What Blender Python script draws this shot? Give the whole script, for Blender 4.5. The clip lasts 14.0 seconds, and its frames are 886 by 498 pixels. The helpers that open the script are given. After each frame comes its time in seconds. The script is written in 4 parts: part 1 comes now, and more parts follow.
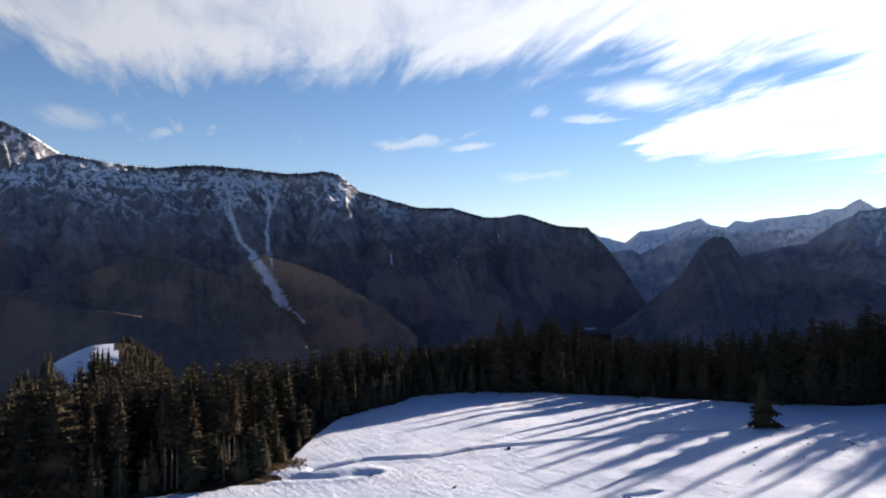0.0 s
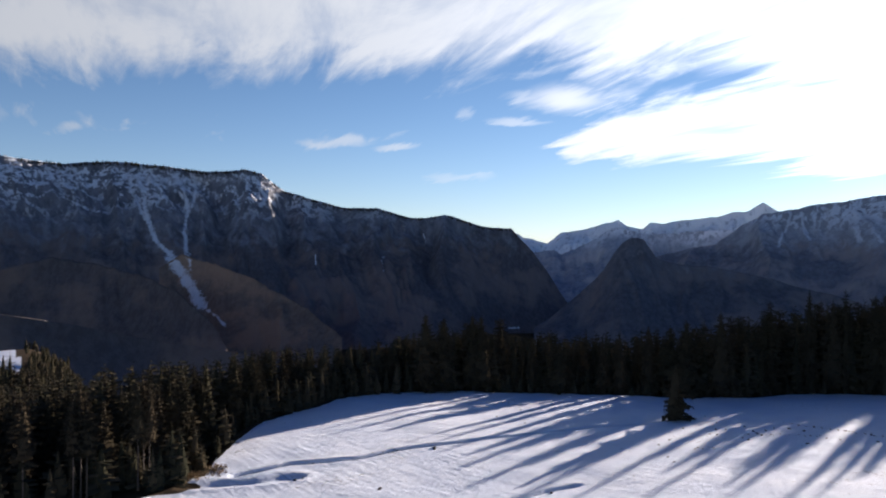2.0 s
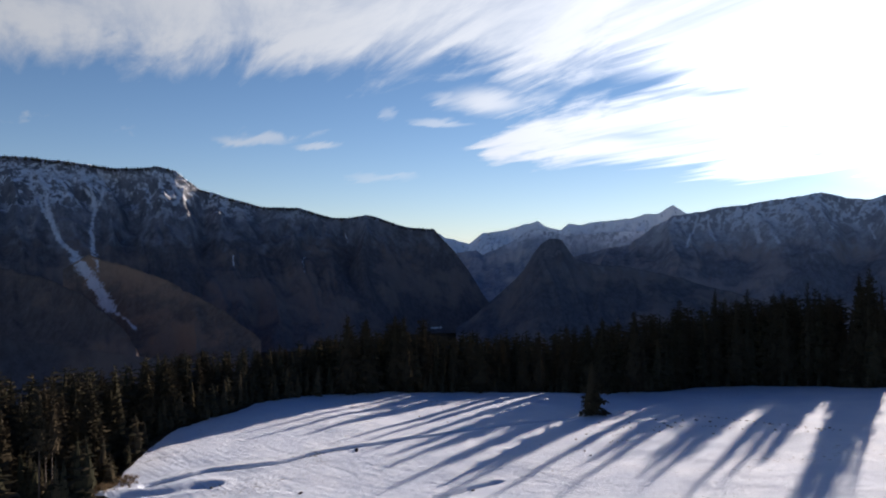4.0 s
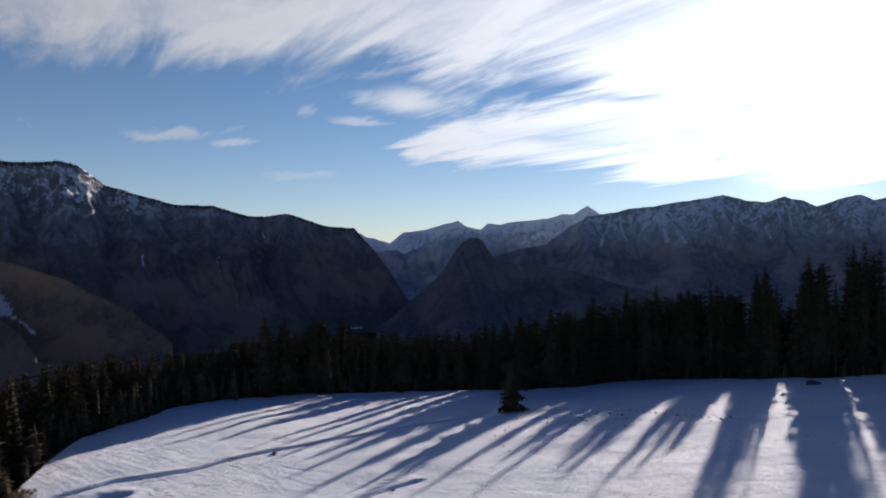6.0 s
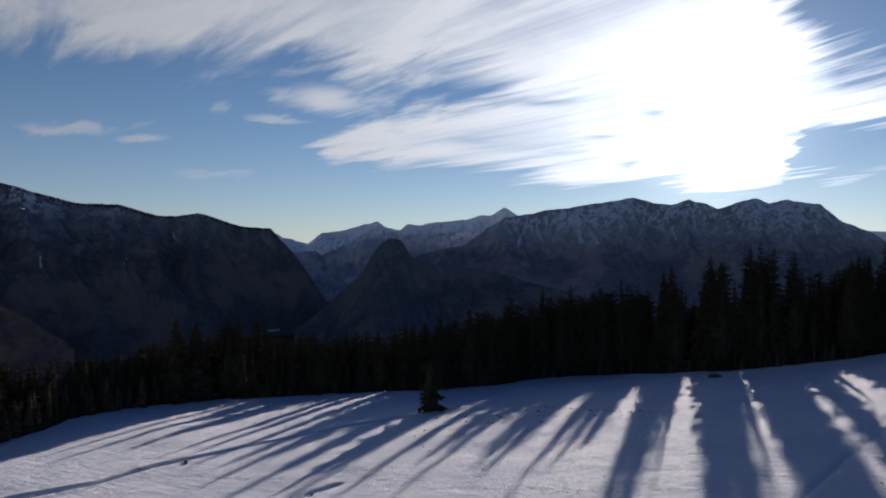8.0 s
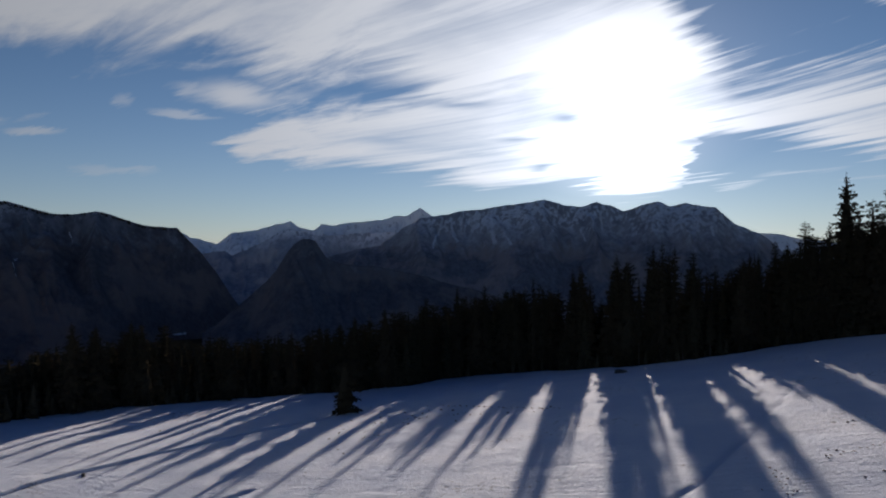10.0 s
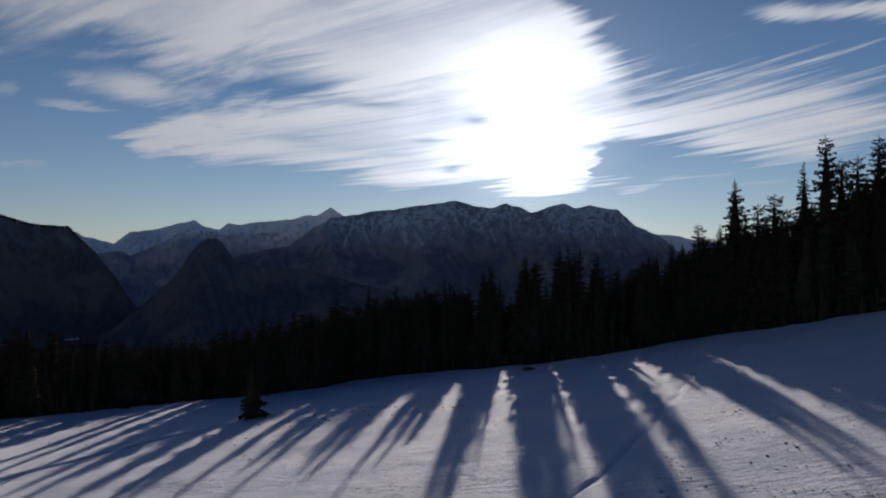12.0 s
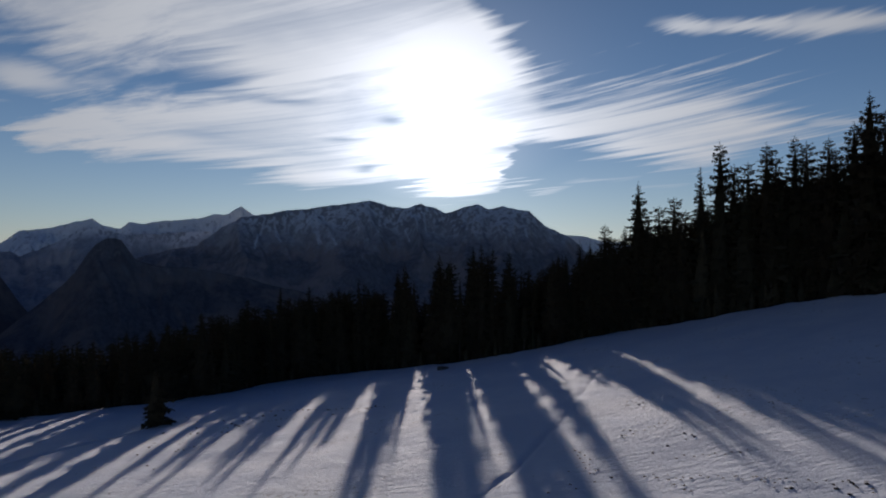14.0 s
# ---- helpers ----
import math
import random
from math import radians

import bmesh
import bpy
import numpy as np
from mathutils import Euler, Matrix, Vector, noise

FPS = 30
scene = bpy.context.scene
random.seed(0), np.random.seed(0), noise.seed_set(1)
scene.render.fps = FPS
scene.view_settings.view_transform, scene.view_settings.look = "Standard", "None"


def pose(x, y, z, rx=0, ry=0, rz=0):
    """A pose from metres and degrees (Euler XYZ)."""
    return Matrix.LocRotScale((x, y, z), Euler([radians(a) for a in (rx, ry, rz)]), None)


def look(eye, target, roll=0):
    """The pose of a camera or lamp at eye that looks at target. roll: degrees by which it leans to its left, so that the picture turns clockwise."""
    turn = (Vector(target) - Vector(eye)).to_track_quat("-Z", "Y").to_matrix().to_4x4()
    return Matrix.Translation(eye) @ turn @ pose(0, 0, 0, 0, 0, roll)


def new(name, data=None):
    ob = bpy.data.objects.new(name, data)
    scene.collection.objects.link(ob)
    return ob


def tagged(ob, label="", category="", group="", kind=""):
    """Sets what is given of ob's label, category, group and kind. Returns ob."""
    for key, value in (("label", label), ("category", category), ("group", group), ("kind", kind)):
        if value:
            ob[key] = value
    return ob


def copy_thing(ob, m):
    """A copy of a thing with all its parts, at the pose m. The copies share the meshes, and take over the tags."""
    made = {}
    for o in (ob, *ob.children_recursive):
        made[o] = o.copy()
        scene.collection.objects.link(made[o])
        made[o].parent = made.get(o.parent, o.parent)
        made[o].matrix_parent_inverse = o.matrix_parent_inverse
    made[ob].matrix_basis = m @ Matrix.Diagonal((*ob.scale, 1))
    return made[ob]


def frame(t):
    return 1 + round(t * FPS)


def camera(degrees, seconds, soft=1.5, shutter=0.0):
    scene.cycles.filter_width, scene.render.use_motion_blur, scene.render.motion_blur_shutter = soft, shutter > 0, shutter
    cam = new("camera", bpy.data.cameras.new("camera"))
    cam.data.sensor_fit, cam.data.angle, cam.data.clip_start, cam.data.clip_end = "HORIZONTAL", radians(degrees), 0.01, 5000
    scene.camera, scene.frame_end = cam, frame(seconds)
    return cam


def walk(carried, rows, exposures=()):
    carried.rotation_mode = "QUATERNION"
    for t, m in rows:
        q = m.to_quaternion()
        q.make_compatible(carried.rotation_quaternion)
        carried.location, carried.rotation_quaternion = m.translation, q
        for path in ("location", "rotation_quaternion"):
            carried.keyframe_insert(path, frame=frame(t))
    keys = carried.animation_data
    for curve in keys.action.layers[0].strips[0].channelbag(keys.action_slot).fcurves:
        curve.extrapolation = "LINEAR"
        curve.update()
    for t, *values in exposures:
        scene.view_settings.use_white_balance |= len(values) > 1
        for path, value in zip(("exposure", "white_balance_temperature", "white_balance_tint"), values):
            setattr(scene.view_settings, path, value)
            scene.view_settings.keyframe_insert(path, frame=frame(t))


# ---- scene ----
# The camera hovers 22 m above a snow meadow and pans to its right.
cam = camera(66.6, 14.0, soft=2.0)
EYE = 22.0
ROWS = [
    (0.0, 0.00, 0.00, 0.00),
    (0.5, -1.56, 0.01, 0.04),
    (1.0, -3.14, 0.02, -0.03),
    (1.5, -4.74, 0.02, -0.11),
    (2.0, -6.32, 0.04, -0.05),
    (2.5, -7.92, 0.04, -0.09),
    (3.0, -9.58, 0.05, -0.09),
    (5.5, -17.91, 0.05, -0.04),
    (6.0, -19.62, 0.03, -0.06),
    (6.5, -21.28, 0.05, -0.05),
    (7.0, -22.97, 0.05, -0.04),
    (7.5, -24.68, 0.06, -0.01),
    (8.0, -26.45, 0.09, -0.01),
    (10.5, -35.46, 0.13, -0.09),
    (11.0, -37.27, 0.13, -0.12),
    (11.5, -39.08, 0.15, -0.07),
    (12.0, -41.14, 0.17, -0.12),
    (12.5, -42.94, 0.17, -0.09),
    (13.0, -44.75, 0.19, -0.08),
    (13.5, -46.57, 0.20, -0.08),
    (14.0, -48.39, 0.20, -0.11),
]
EXPOSURES = [(t, stops, 5400, 15) for t, stops in [(0.0, 2.26), (3.0, 1.92), (5.5, 1.65), (8.0, 1.21), (11.0, 0.86), (14.0, 0.74)]]
walk(cam, [(t, pose(0, 0, EYE, 90 + pitch, roll, yaw)) for t, yaw, pitch, roll in ROWS], EXPOSURES)

# ---- light ----
SUN_AZ, SUN_EL = 47.6, 9.4


def toward(az, el, dist):
    """The place at that bearing (degrees clockwise from +y), elevation and ground distance from the eye."""
    a = radians(az)
    return Vector((dist * math.sin(a), dist * math.cos(a), EYE + dist * math.tan(radians(el))))


sun_data = bpy.data.lights.new("sun", "SUN")
sun_data.energy, sun_data.angle, sun_data.color = 3.7, radians(0.7), (1.0, 0.785, 0.55)
sun = new("sun", sun_data)
sun.matrix_world = look(toward(SUN_AZ, SUN_EL, 500), (0, 0, EYE))


class Nodes:
    """Short hand for building a node tree."""

    def __init__(self, tree):
        self.tree = tree
        tree.nodes.clear()

    def add(self, kind, **values):
        n = self.tree.nodes.new(kind)
        for key, v in values.items():
            self.put(n.inputs[key.replace("_", " ")], v)
        return n

    def put(self, socket, v):
        if isinstance(v, bpy.types.NodeSocket):
            self.tree.links.new(v, socket)
        elif isinstance(v, bpy.types.Node):
            self.tree.links.new(v.outputs[0], socket)
        else:
            socket.default_value = v

    def math(self, op, *args, clamp=False):
        n = self.tree.nodes.new("ShaderNodeMath")
        n.operation, n.use_clamp = op, clamp
        for i, a in enumerate(args):
            self.put(n.inputs[i], a)
        return n.outputs[0]

    def smooth(self, value, lo, hi, to_lo=0.0, to_hi=1.0):
        n = self.tree.nodes.new("ShaderNodeMapRange")
        n.interpolation_type = "SMOOTHSTEP"
        for i, a in enumerate((value, lo, hi, to_lo, to_hi)):
            self.put(n.inputs[i], a)
        return n.outputs[0]

    def ramp(self, value, stops, interpolation="LINEAR"):
        n = self.tree.nodes.new("ShaderNodeValToRGB")
        n.color_ramp.interpolation = interpolation
        els = n.color_ramp.elements
        while len(els) < len(stops):
            els.new(0.5)
        for e, (p, c) in zip(els, stops):
            e.position = p
            e.color = (c, c, c, 1) if isinstance(c, (int, float)) else (*c, 1)
        self.put(n.inputs[0], value)
        return n.outputs[0]

    def mix(self, fac, a, b, blend="MIX"):
        n = self.tree.nodes.new("ShaderNodeMix")
        n.data_type, n.blend_type = "RGBA", blend
        self.put(n.inputs[0], fac)
        for s, v in ((n.inputs[6], a), (n.inputs[7], b)):
            self.put(s, (*v, 1) if isinstance(v, tuple) else v)
        return n.outputs[2]

    def noise(self, vector, scale, detail=4.0, rough=0.55, distortion=0.0):
        n = self.tree.nodes.new("ShaderNodeTexNoise")
        n.inputs["Scale"].default_value, n.inputs["Detail"].default_value = scale, detail
        n.inputs["Roughness"].default_value, n.inputs["Distortion"].default_value = rough, distortion
        self.put(n.inputs["Vector"], vector)
        return n.outputs[0]

    def stretch(self, vector, scale, turn=0.0):
        for key, value in (("Rotation", (0, 0, radians(turn))), ("Scale", scale)):
            n = self.tree.nodes.new("ShaderNodeMapping")
            n.inputs[key].default_value = value
            self.put(n.inputs["Vector"], vector)
            vector = n.outputs[0]
        return vector


# Sky: clear air with a sheet of wispy high cloud, thin round the sun.
SKY_STRENGTH = 0.0285
world = bpy.data.worlds.new("sky")
scene.world = world
world.use_nodes = True
k = Nodes(world.node_tree)
sky = k.add("ShaderNodeTexSky")
sky.sky_type, sky.sun_disc = "NISHITA", False
sky.sun_elevation, sky.sun_rotation = radians(SUN_EL), radians(SUN_AZ)
sky.altitude, sky.air_density, sky.dust_density, sky.ozone_density = 2200.0, 1.0, 0.02, 1.5
ways = k.add("ShaderNodeTexCoord").outputs["Generated"]
parts = k.add("ShaderNodeSeparateXYZ", Vector=ways)
east, north, up = parts.outputs
az = k.math("MULTIPLY", k.math("ARCTAN2", east, north), 57.29578)
el = k.math("MULTIPLY", k.math("ARCSINE", up), 57.29578)
lift = k.math("MAXIMUM", k.math("ADD", up, 0.06), 0.03)
reach = k.math("DIVIDE", 1.0, lift)
deck = k.add("ShaderNodeCombineXYZ", X=k.math("MULTIPLY", east, reach), Y=k.math("MULTIPLY", north, reach)).outputs[0]
# the cirrus fans out from a bearing on the horizon and curls upward towards the sun
BLOWN_FROM = -18.0
fan = k.math("MULTIPLY", k.math("MINIMUM", k.math("SUBTRACT", az, BLOWN_FROM), 45.0), radians(1))
curl = k.math("EXPONENT", k.math("MULTIPLY", k.math("MAXIMUM", k.math("SUBTRACT", az, BLOWN_FROM + 45.0), 0.0), radians(0.7)))
across = k.math("MULTIPLY", reach, k.math("MULTIPLY", k.math("SINE", fan), curl))
along = k.math("MULTIPLY", reach, k.math("COSINE", fan))
cirrus = k.add("ShaderNodeCombineXYZ", X=across, Y=along).outputs[0]
streaks = k.noise(k.stretch(cirrus, (2.0, 0.55, 1.0)), 1.6, 9.0, 0.62, 0.6)
fine = k.noise(k.stretch(cirrus, (4.0, 0.9, 1.0)), 1.7, 6.0, 0.6, 0.5)
fine = k.math("ADD", 0.5, k.math("MULTIPLY", k.math("SUBTRACT", fine, 0.5), k.smooth(el, 3.0, 15.0, 0.25, 1.0)))
billow = k.noise(deck, 0.9, 5.0, 0.5, 0.3)


wisp = k.math("ADD", k.math("MULTIPLY", k.math("SUBTRACT", streaks, 0.5), 6.5), k.math("MULTIPLY", k.math("SUBTRACT", fine, 0.5), 4.5))
comb = k.math("ADD", k.math("MULTIPLY", k.math("SUBTRACT", streaks, 0.5), 13.0), k.math("MULTIPLY", k.math("SUBTRACT", fine, 0.5), 15.0))
span = k.math("DIVIDE", k.math("ADD", k.math("ADD", az, k.math("MULTIPLY", wisp, 0.8)), 40.0), 130.0, clamp=True)


def edge(stops):
    return k.math("MULTIPLY", k.ramp(span, [((a + 40) / 130, e / 30) for a, e in stops]), 30.0)


# the upper sheet, and a lower one that joins it towards the sun
low = edge([(-40, 16), (-33.3, 14.9), (-29.5, 12.8), (-26, 13.0), (-21, 12.9), (-16, 13.7), (-10.6, 14.4), (0.8, 14.5), (8.4, 14.4), (12.6, 15.5), (17, 14.6), (19, 14.0), (22, 14.0), (26, 14.0), (29, 13.4), (33, 12.2), (40, 11.5), (90, 11.5)])
low_2 = edge([(15.6, 9.4), (16.6, 7.9), (17.1, 7.5), (20.3, 7.2), (26.6, 7.2), (30.8, 6.8), (34.2, 6.1), (37.5, 5.2), (40.9, 5.5), (44.2, 5.7), (47.1, 4.7), (49, 4.2), (51.4, 4.5), (53.4, 5.2), (54.4, 8.8), (56.3, 9.4), (58.6, 9.0), (62.6, 8.2), (66.4, 7.1), (70, 6.8), (74, 8.2), (90, 9)])
top_2 = edge([(15.6, 9.2), (16.6, 9.8), (19.4, 11.2), (22.9, 12.2), (25.7, 12.8), (28.5, 13.2), (32, 14.2), (36, 17), (40, 30), (48, 25), (51, 20.2), (53.5, 16.8), (56.5, 13.9), (60, 13.6), (63.2, 13.5), (67, 13.2), (71.0, 12.6), (74.5, 11.1), (78.6, 9.2), (90, 9.0)])
top = edge([(-40, 30), (47, 30), (50.5, 23), (52.5, 19.5), (54.5, 16.8), (57, 14.4), (60, 13.6), (67, 13.2), (71, 12.6), (74.5, 11.1), (78.6, 9.2), (90, 9.0)])
ragged = k.mix(k.smooth(az, 44.0, 52.0), wisp, k.math("MULTIPLY", comb, 0.55))
upper = k.math("MULTIPLY", k.smooth(k.math("ADD", k.math("SUBTRACT", el, low), wisp), -1.2, 2.8), k.smooth(k.math("ADD", k.math("SUBTRACT", top, el), comb), -1.2, 3.2))
lower = k.math("MULTIPLY", k.smooth(k.math("ADD", k.math("SUBTRACT", el, low_2), k.math("MULTIPLY", ragged, 0.65)), -0.8, 1.3), k.smooth(k.math("ADD", k.math("SUBTRACT", top_2, el), ragged), -0.9, 2.6))
sheet = k.math("MAXIMUM", upper, lower)
body = k.smooth(k.math("ADD", k.math("ADD", k.math("MULTIPLY", streaks, 0.6), k.math("MULTIPLY", billow, 0.4)), k.math("MULTIPLY", fine, 0.16)), 0.41, 0.65, 0.5, 0.97)
# the cloud is cut off above the view to keep the shade dark and blue
cover = k.math("MULTIPLY", k.math("MULTIPLY", sheet, body), k.smooth(k.math("ADD", el, wisp), 28.0, 22.0))
# small separate wisps: bearing, elevation, half width, half height, density, slope
for a, e, wa, we, dens, rise in [(-29.0, 9.7, 2.2, 0.8, 0.5, -0.1), (-22.8, 8.9, 1.3, 0.4, 0.5, 0.35), (-2.8, 8.9, 3.2, 0.4, 0.6, 0.06), (2.1, 8.5, 1.6, 0.35, 0.6, 0.06), (7.5, 6.1, 3.6, 0.4, 0.4, 0.03),
                                 (12.7, 10.7, 2.2, 0.4, 0.55, -0.05), (8.1, 11.3, 0.9, 0.5, 0.35, 0.2), (17.2, 12.6, 3.6, 1.0, 0.85, 0.02), (13.8, 12.6, 2.4, 0.5, 0.5, 0.0),
                                 (69.0, 17.6, 2.6, 0.55, 0.9, -0.12), (73.5, 17.0, 4.0, 0.6, 0.95, -0.12), (79.0, 16.5, 5.0, 0.7, 0.95, -0.08), (78.5, 9.4, 2.5, 0.3, 0.6, 0.02),
                                 (54.5, 5.8, 2.2, 0.2, 0.6, 0.06), (56.5, 5.0, 2.0, 0.18, 0.5, 0.05), (61.5, 5.9, 3.0, 0.25, 0.4, 0.02), (66.0, 5.2, 2.5, 0.3, 0.35, 0.02)]:
    da = k.math("DIVIDE", k.math("ADD", k.math("SUBTRACT", az, a), k.math("MULTIPLY", wisp, 0.8)), wa)
    de = k.math("DIVIDE", k.math("ADD", k.math("SUBTRACT", k.math("SUBTRACT", el, e), k.math("MULTIPLY", k.math("SUBTRACT", az, a), rise)), k.math("MULTIPLY", wisp, 0.3)), we)
    puff = k.math("EXPONENT", k.math("MULTIPLY", k.math("POWER", k.math("ADD", k.math("MULTIPLY", da, da), k.math("MULTIPLY", de, de)), 1.5), -1.0))
    cover = k.math("MAXIMUM", cover, k.math("MULTIPLY", puff, dens))
# a thin veil, and pale haze low over the horizon
cover = k.math("MAXIMUM", cover, k.smooth(el, 38.0, 14.0, 0.0, 0.03))
cover = k.math("MAXIMUM", cover, k.math("MULTIPLY", k.math("EXPONENT", k.math("DIVIDE", k.math("MAXIMUM", el, 0.0), -5.0)), 0.47))
# clear holes in the sheet
for a, e, wa, we, dens in [(24.5, 13.3, 3.4, 0.6, 0.8), (35.2, 12.2, 2.4, 0.35, 0.65), (43.8, 10.8, 1.1, 0.4, 0.6), (39.9, 9.3, 1.6, 0.2, 0.5), (41.9, 6.9, 1.0, 0.3, 0.6), (29, 9.2, 3.0, 0.25, 0.35), (54.2, 8.6, 2.2, 0.4, 0.6)]:
    da = k.math("DIVIDE", k.math("ADD", k.math("SUBTRACT", az, a), k.math("MULTIPLY", wisp, 0.25)), wa)
    de = k.math("DIVIDE", k.math("ADD", k.math("SUBTRACT", el, e), k.math("MULTIPLY", wisp, 0.2)), we)
    gap = k.math("EXPONENT", k.math("MULTIPLY", k.math("ADD", k.math("MULTIPLY", da, da), k.math("MULTIPLY", de, de)), -1.0))
    cover = k.math("MULTIPLY", cover, k.math("SUBTRACT", 1.0, k.math("MULTIPLY", gap, dens)))
sun_way = toward(SUN_AZ, SUN_EL, 1.0) - Vector((0, 0, EYE))
sun_way.normalize()
dot = k.add("ShaderNodeVectorMath", Vector=ways)
dot.operation = "DOT_PRODUCT"
dot.inputs[1].default_value = sun_way
near_sun = k.math("MULTIPLY", k.math("ARCCOSINE", k.math("MINIMUM", dot.outputs["Value"], 1.0)), 57.29578)
halo = k.math("EXPONENT", k.math("MULTIPLY", near_sun, -1 / 3.8))
wide = k.math("EXPONENT", k.math("MULTIPLY", near_sun, -1 / 30.0))
glow = k.math("ADD", k.math("ADD", 0.11, k.math("MULTIPLY", halo, 1.5)), k.math("MULTIPLY", wide, 0.46))


def scaled(colour, factor):
    n = k.add("ShaderNodeVectorMath", Vector=colour)
    n.operation = "SCALE"
    k.put(n.inputs["Scale"], factor)
    return n.outputs[0]


cloud = scaled((1.0, 0.94, 0.82), glow)
# the sky overhead, out of view, is dimmed to darken the shade
air = scaled(sky, k.math("MULTIPLY", SKY_STRENGTH, k.smooth(el, 15.0, 70.0, 1.0, 0.24)))
# the unseen air overhead is tinted a deeper blue, to turn the snow's shade blue
deep = k.add("ShaderNodeVectorMath", Vector=air)
deep.operation = "MULTIPLY"
k.put(deep.inputs[1], k.mix(k.smooth(el, 20.0, 45.0), (1.0, 1.0, 1.0), (0.4, 0.74, 1.4)))
# a thin bright veil round the sun
cover = k.math("MAXIMUM", cover, k.math("MULTIPLY", k.math("EXPONENT", k.math("MULTIPLY", near_sun, -1 / 8.0)), 0.4))
light = k.mix(cover, deep.outputs[0], cloud)
k.add("ShaderNodeOutputWorld", Surface=k.add("ShaderNodeBackground", Color=light, Strength=1.0))

# ---- materials ----


def material(name):
    m = bpy.data.materials.new(name)
    m.use_nodes = True
    return m, Nodes(m.node_tree)


def finish(n, colour, rough, bump=None, height=0.1, strength=1.0, **more):
    shader = n.add("ShaderNodeBsdfPrincipled", Base_Color=colour, Roughness=rough, **more)
    if bump is not None:
        n.put(shader.inputs["Normal"], n.add("ShaderNodeBump", Height=bump, Distance=height, Strength=strength))
    n.add("ShaderNodeOutputMaterial", Surface=shader)


def matte(n, colour):
    n.add("ShaderNodeOutputMaterial", Surface=n.add("ShaderNodeBsdfDiffuse", Color=colour, Roughness=0.6))


def flat_material(name, colour, vary=0.25, rough=0.85, scale=2.0):
    m, n = material(name)
    at = n.add("ShaderNodeTexCoord").outputs["Object"]
    grain = n.noise(at, scale, 5.0)
    tone = n.math("ADD", 1.0 - vary, n.math("MULTIPLY", grain, 2 * vary))
    shade = n.add("ShaderNodeVectorMath", Vector=colour)
    shade.operation = "SCALE"
    n.put(shade.inputs["Scale"], tone)
    finish(n, shade.outputs[0], rough, grain, 0.02)
    return m


# ground: old snow, with brown grass coming through, and a dark forest floor
GROUND, n = material("ground")
at = n.add("ShaderNodeTexCoord").outputs["Object"]
mask = n.add("ShaderNodeAttribute")
mask.attribute_name = "snow"
rag = n.noise(at, 0.5, 8.0, 0.65)
patch = n.noise(at, 0.09, 5.0, 0.6)
crust = n.noise(n.stretch(at, (0.30, 1.3, 1.0), 50), 1.1, 7.0, 0.65)
dimple = n.noise(at, 3.0, 6.0, 0.65)
cover_snow = n.smooth(n.math("ADD", mask.outputs["Fac"], n.math("MULTIPLY", n.math("SUBTRACT", rag, 0.5), 1.1)), 0.42, 0.56)
tufts = n.smooth(n.math("ADD", n.math("MULTIPLY", n.noise(at, 1.6, 7.0, 0.7), 0.75), n.math("MULTIPLY", patch, 0.45)), 0.70, 0.76)
cover_snow = n.math("MULTIPLY", cover_snow, n.math("SUBTRACT", 1.0, n.math("MULTIPLY", tufts, 0.55)))
white = n.mix(n.smooth(patch, 0.35, 0.65), (0.60, 0.65, 0.75), (0.70, 0.735, 0.805))
litter = n.mix(rag, (0.016, 0.012, 0.008), (0.075, 0.052, 0.028))
relief = n.math("ADD", n.math("MULTIPLY", crust, 0.7), n.math("MULTIPLY", dimple, 0.3))
finish(n, n.mix(cover_snow, litter, white), 0.9, relief, 0.38, 0.7, Specular_IOR_Level=0.06)

# spruce needles, each tree a little different
NEEDLES, n = material("needles")
at = n.add("ShaderNodeTexCoord").outputs["Object"]
own = n.add("ShaderNodeObjectInfo").outputs["Random"]
tone = n.noise(at, 1.4, 4.0)
green = n.mix(tone, (0.034, 0.033, 0.022), (0.066, 0.056, 0.035))
green = n.mix(n.math("MULTIPLY", own, 0.5), green, (0.074, 0.054, 0.036))
matte(n, green)

FAR_NEEDLES, n = material("far_needles")
own = n.add("ShaderNodeNewGeometry").outputs["Random Per Island"]
matte(n, n.mix(own, (0.040, 0.040, 0.026), (0.088, 0.072, 0.046)))

BARK = flat_material("bark", (0.085, 0.066, 0.05), 0.4, 0.9, 3.0)
STONE = flat_material("stone", (0.07, 0.066, 0.062), 0.35, 0.85, 4.0)
STRAW = flat_material("straw", (0.20, 0.14, 0.07), 0.4, 0.95, 6.0)
# earth of the clods, and also the painted shade of the footprints
SOIL_AND_SHADE = flat_material("soil_and_shade", (0.05, 0.038, 0.026), 0.4, 0.95, 6.0)


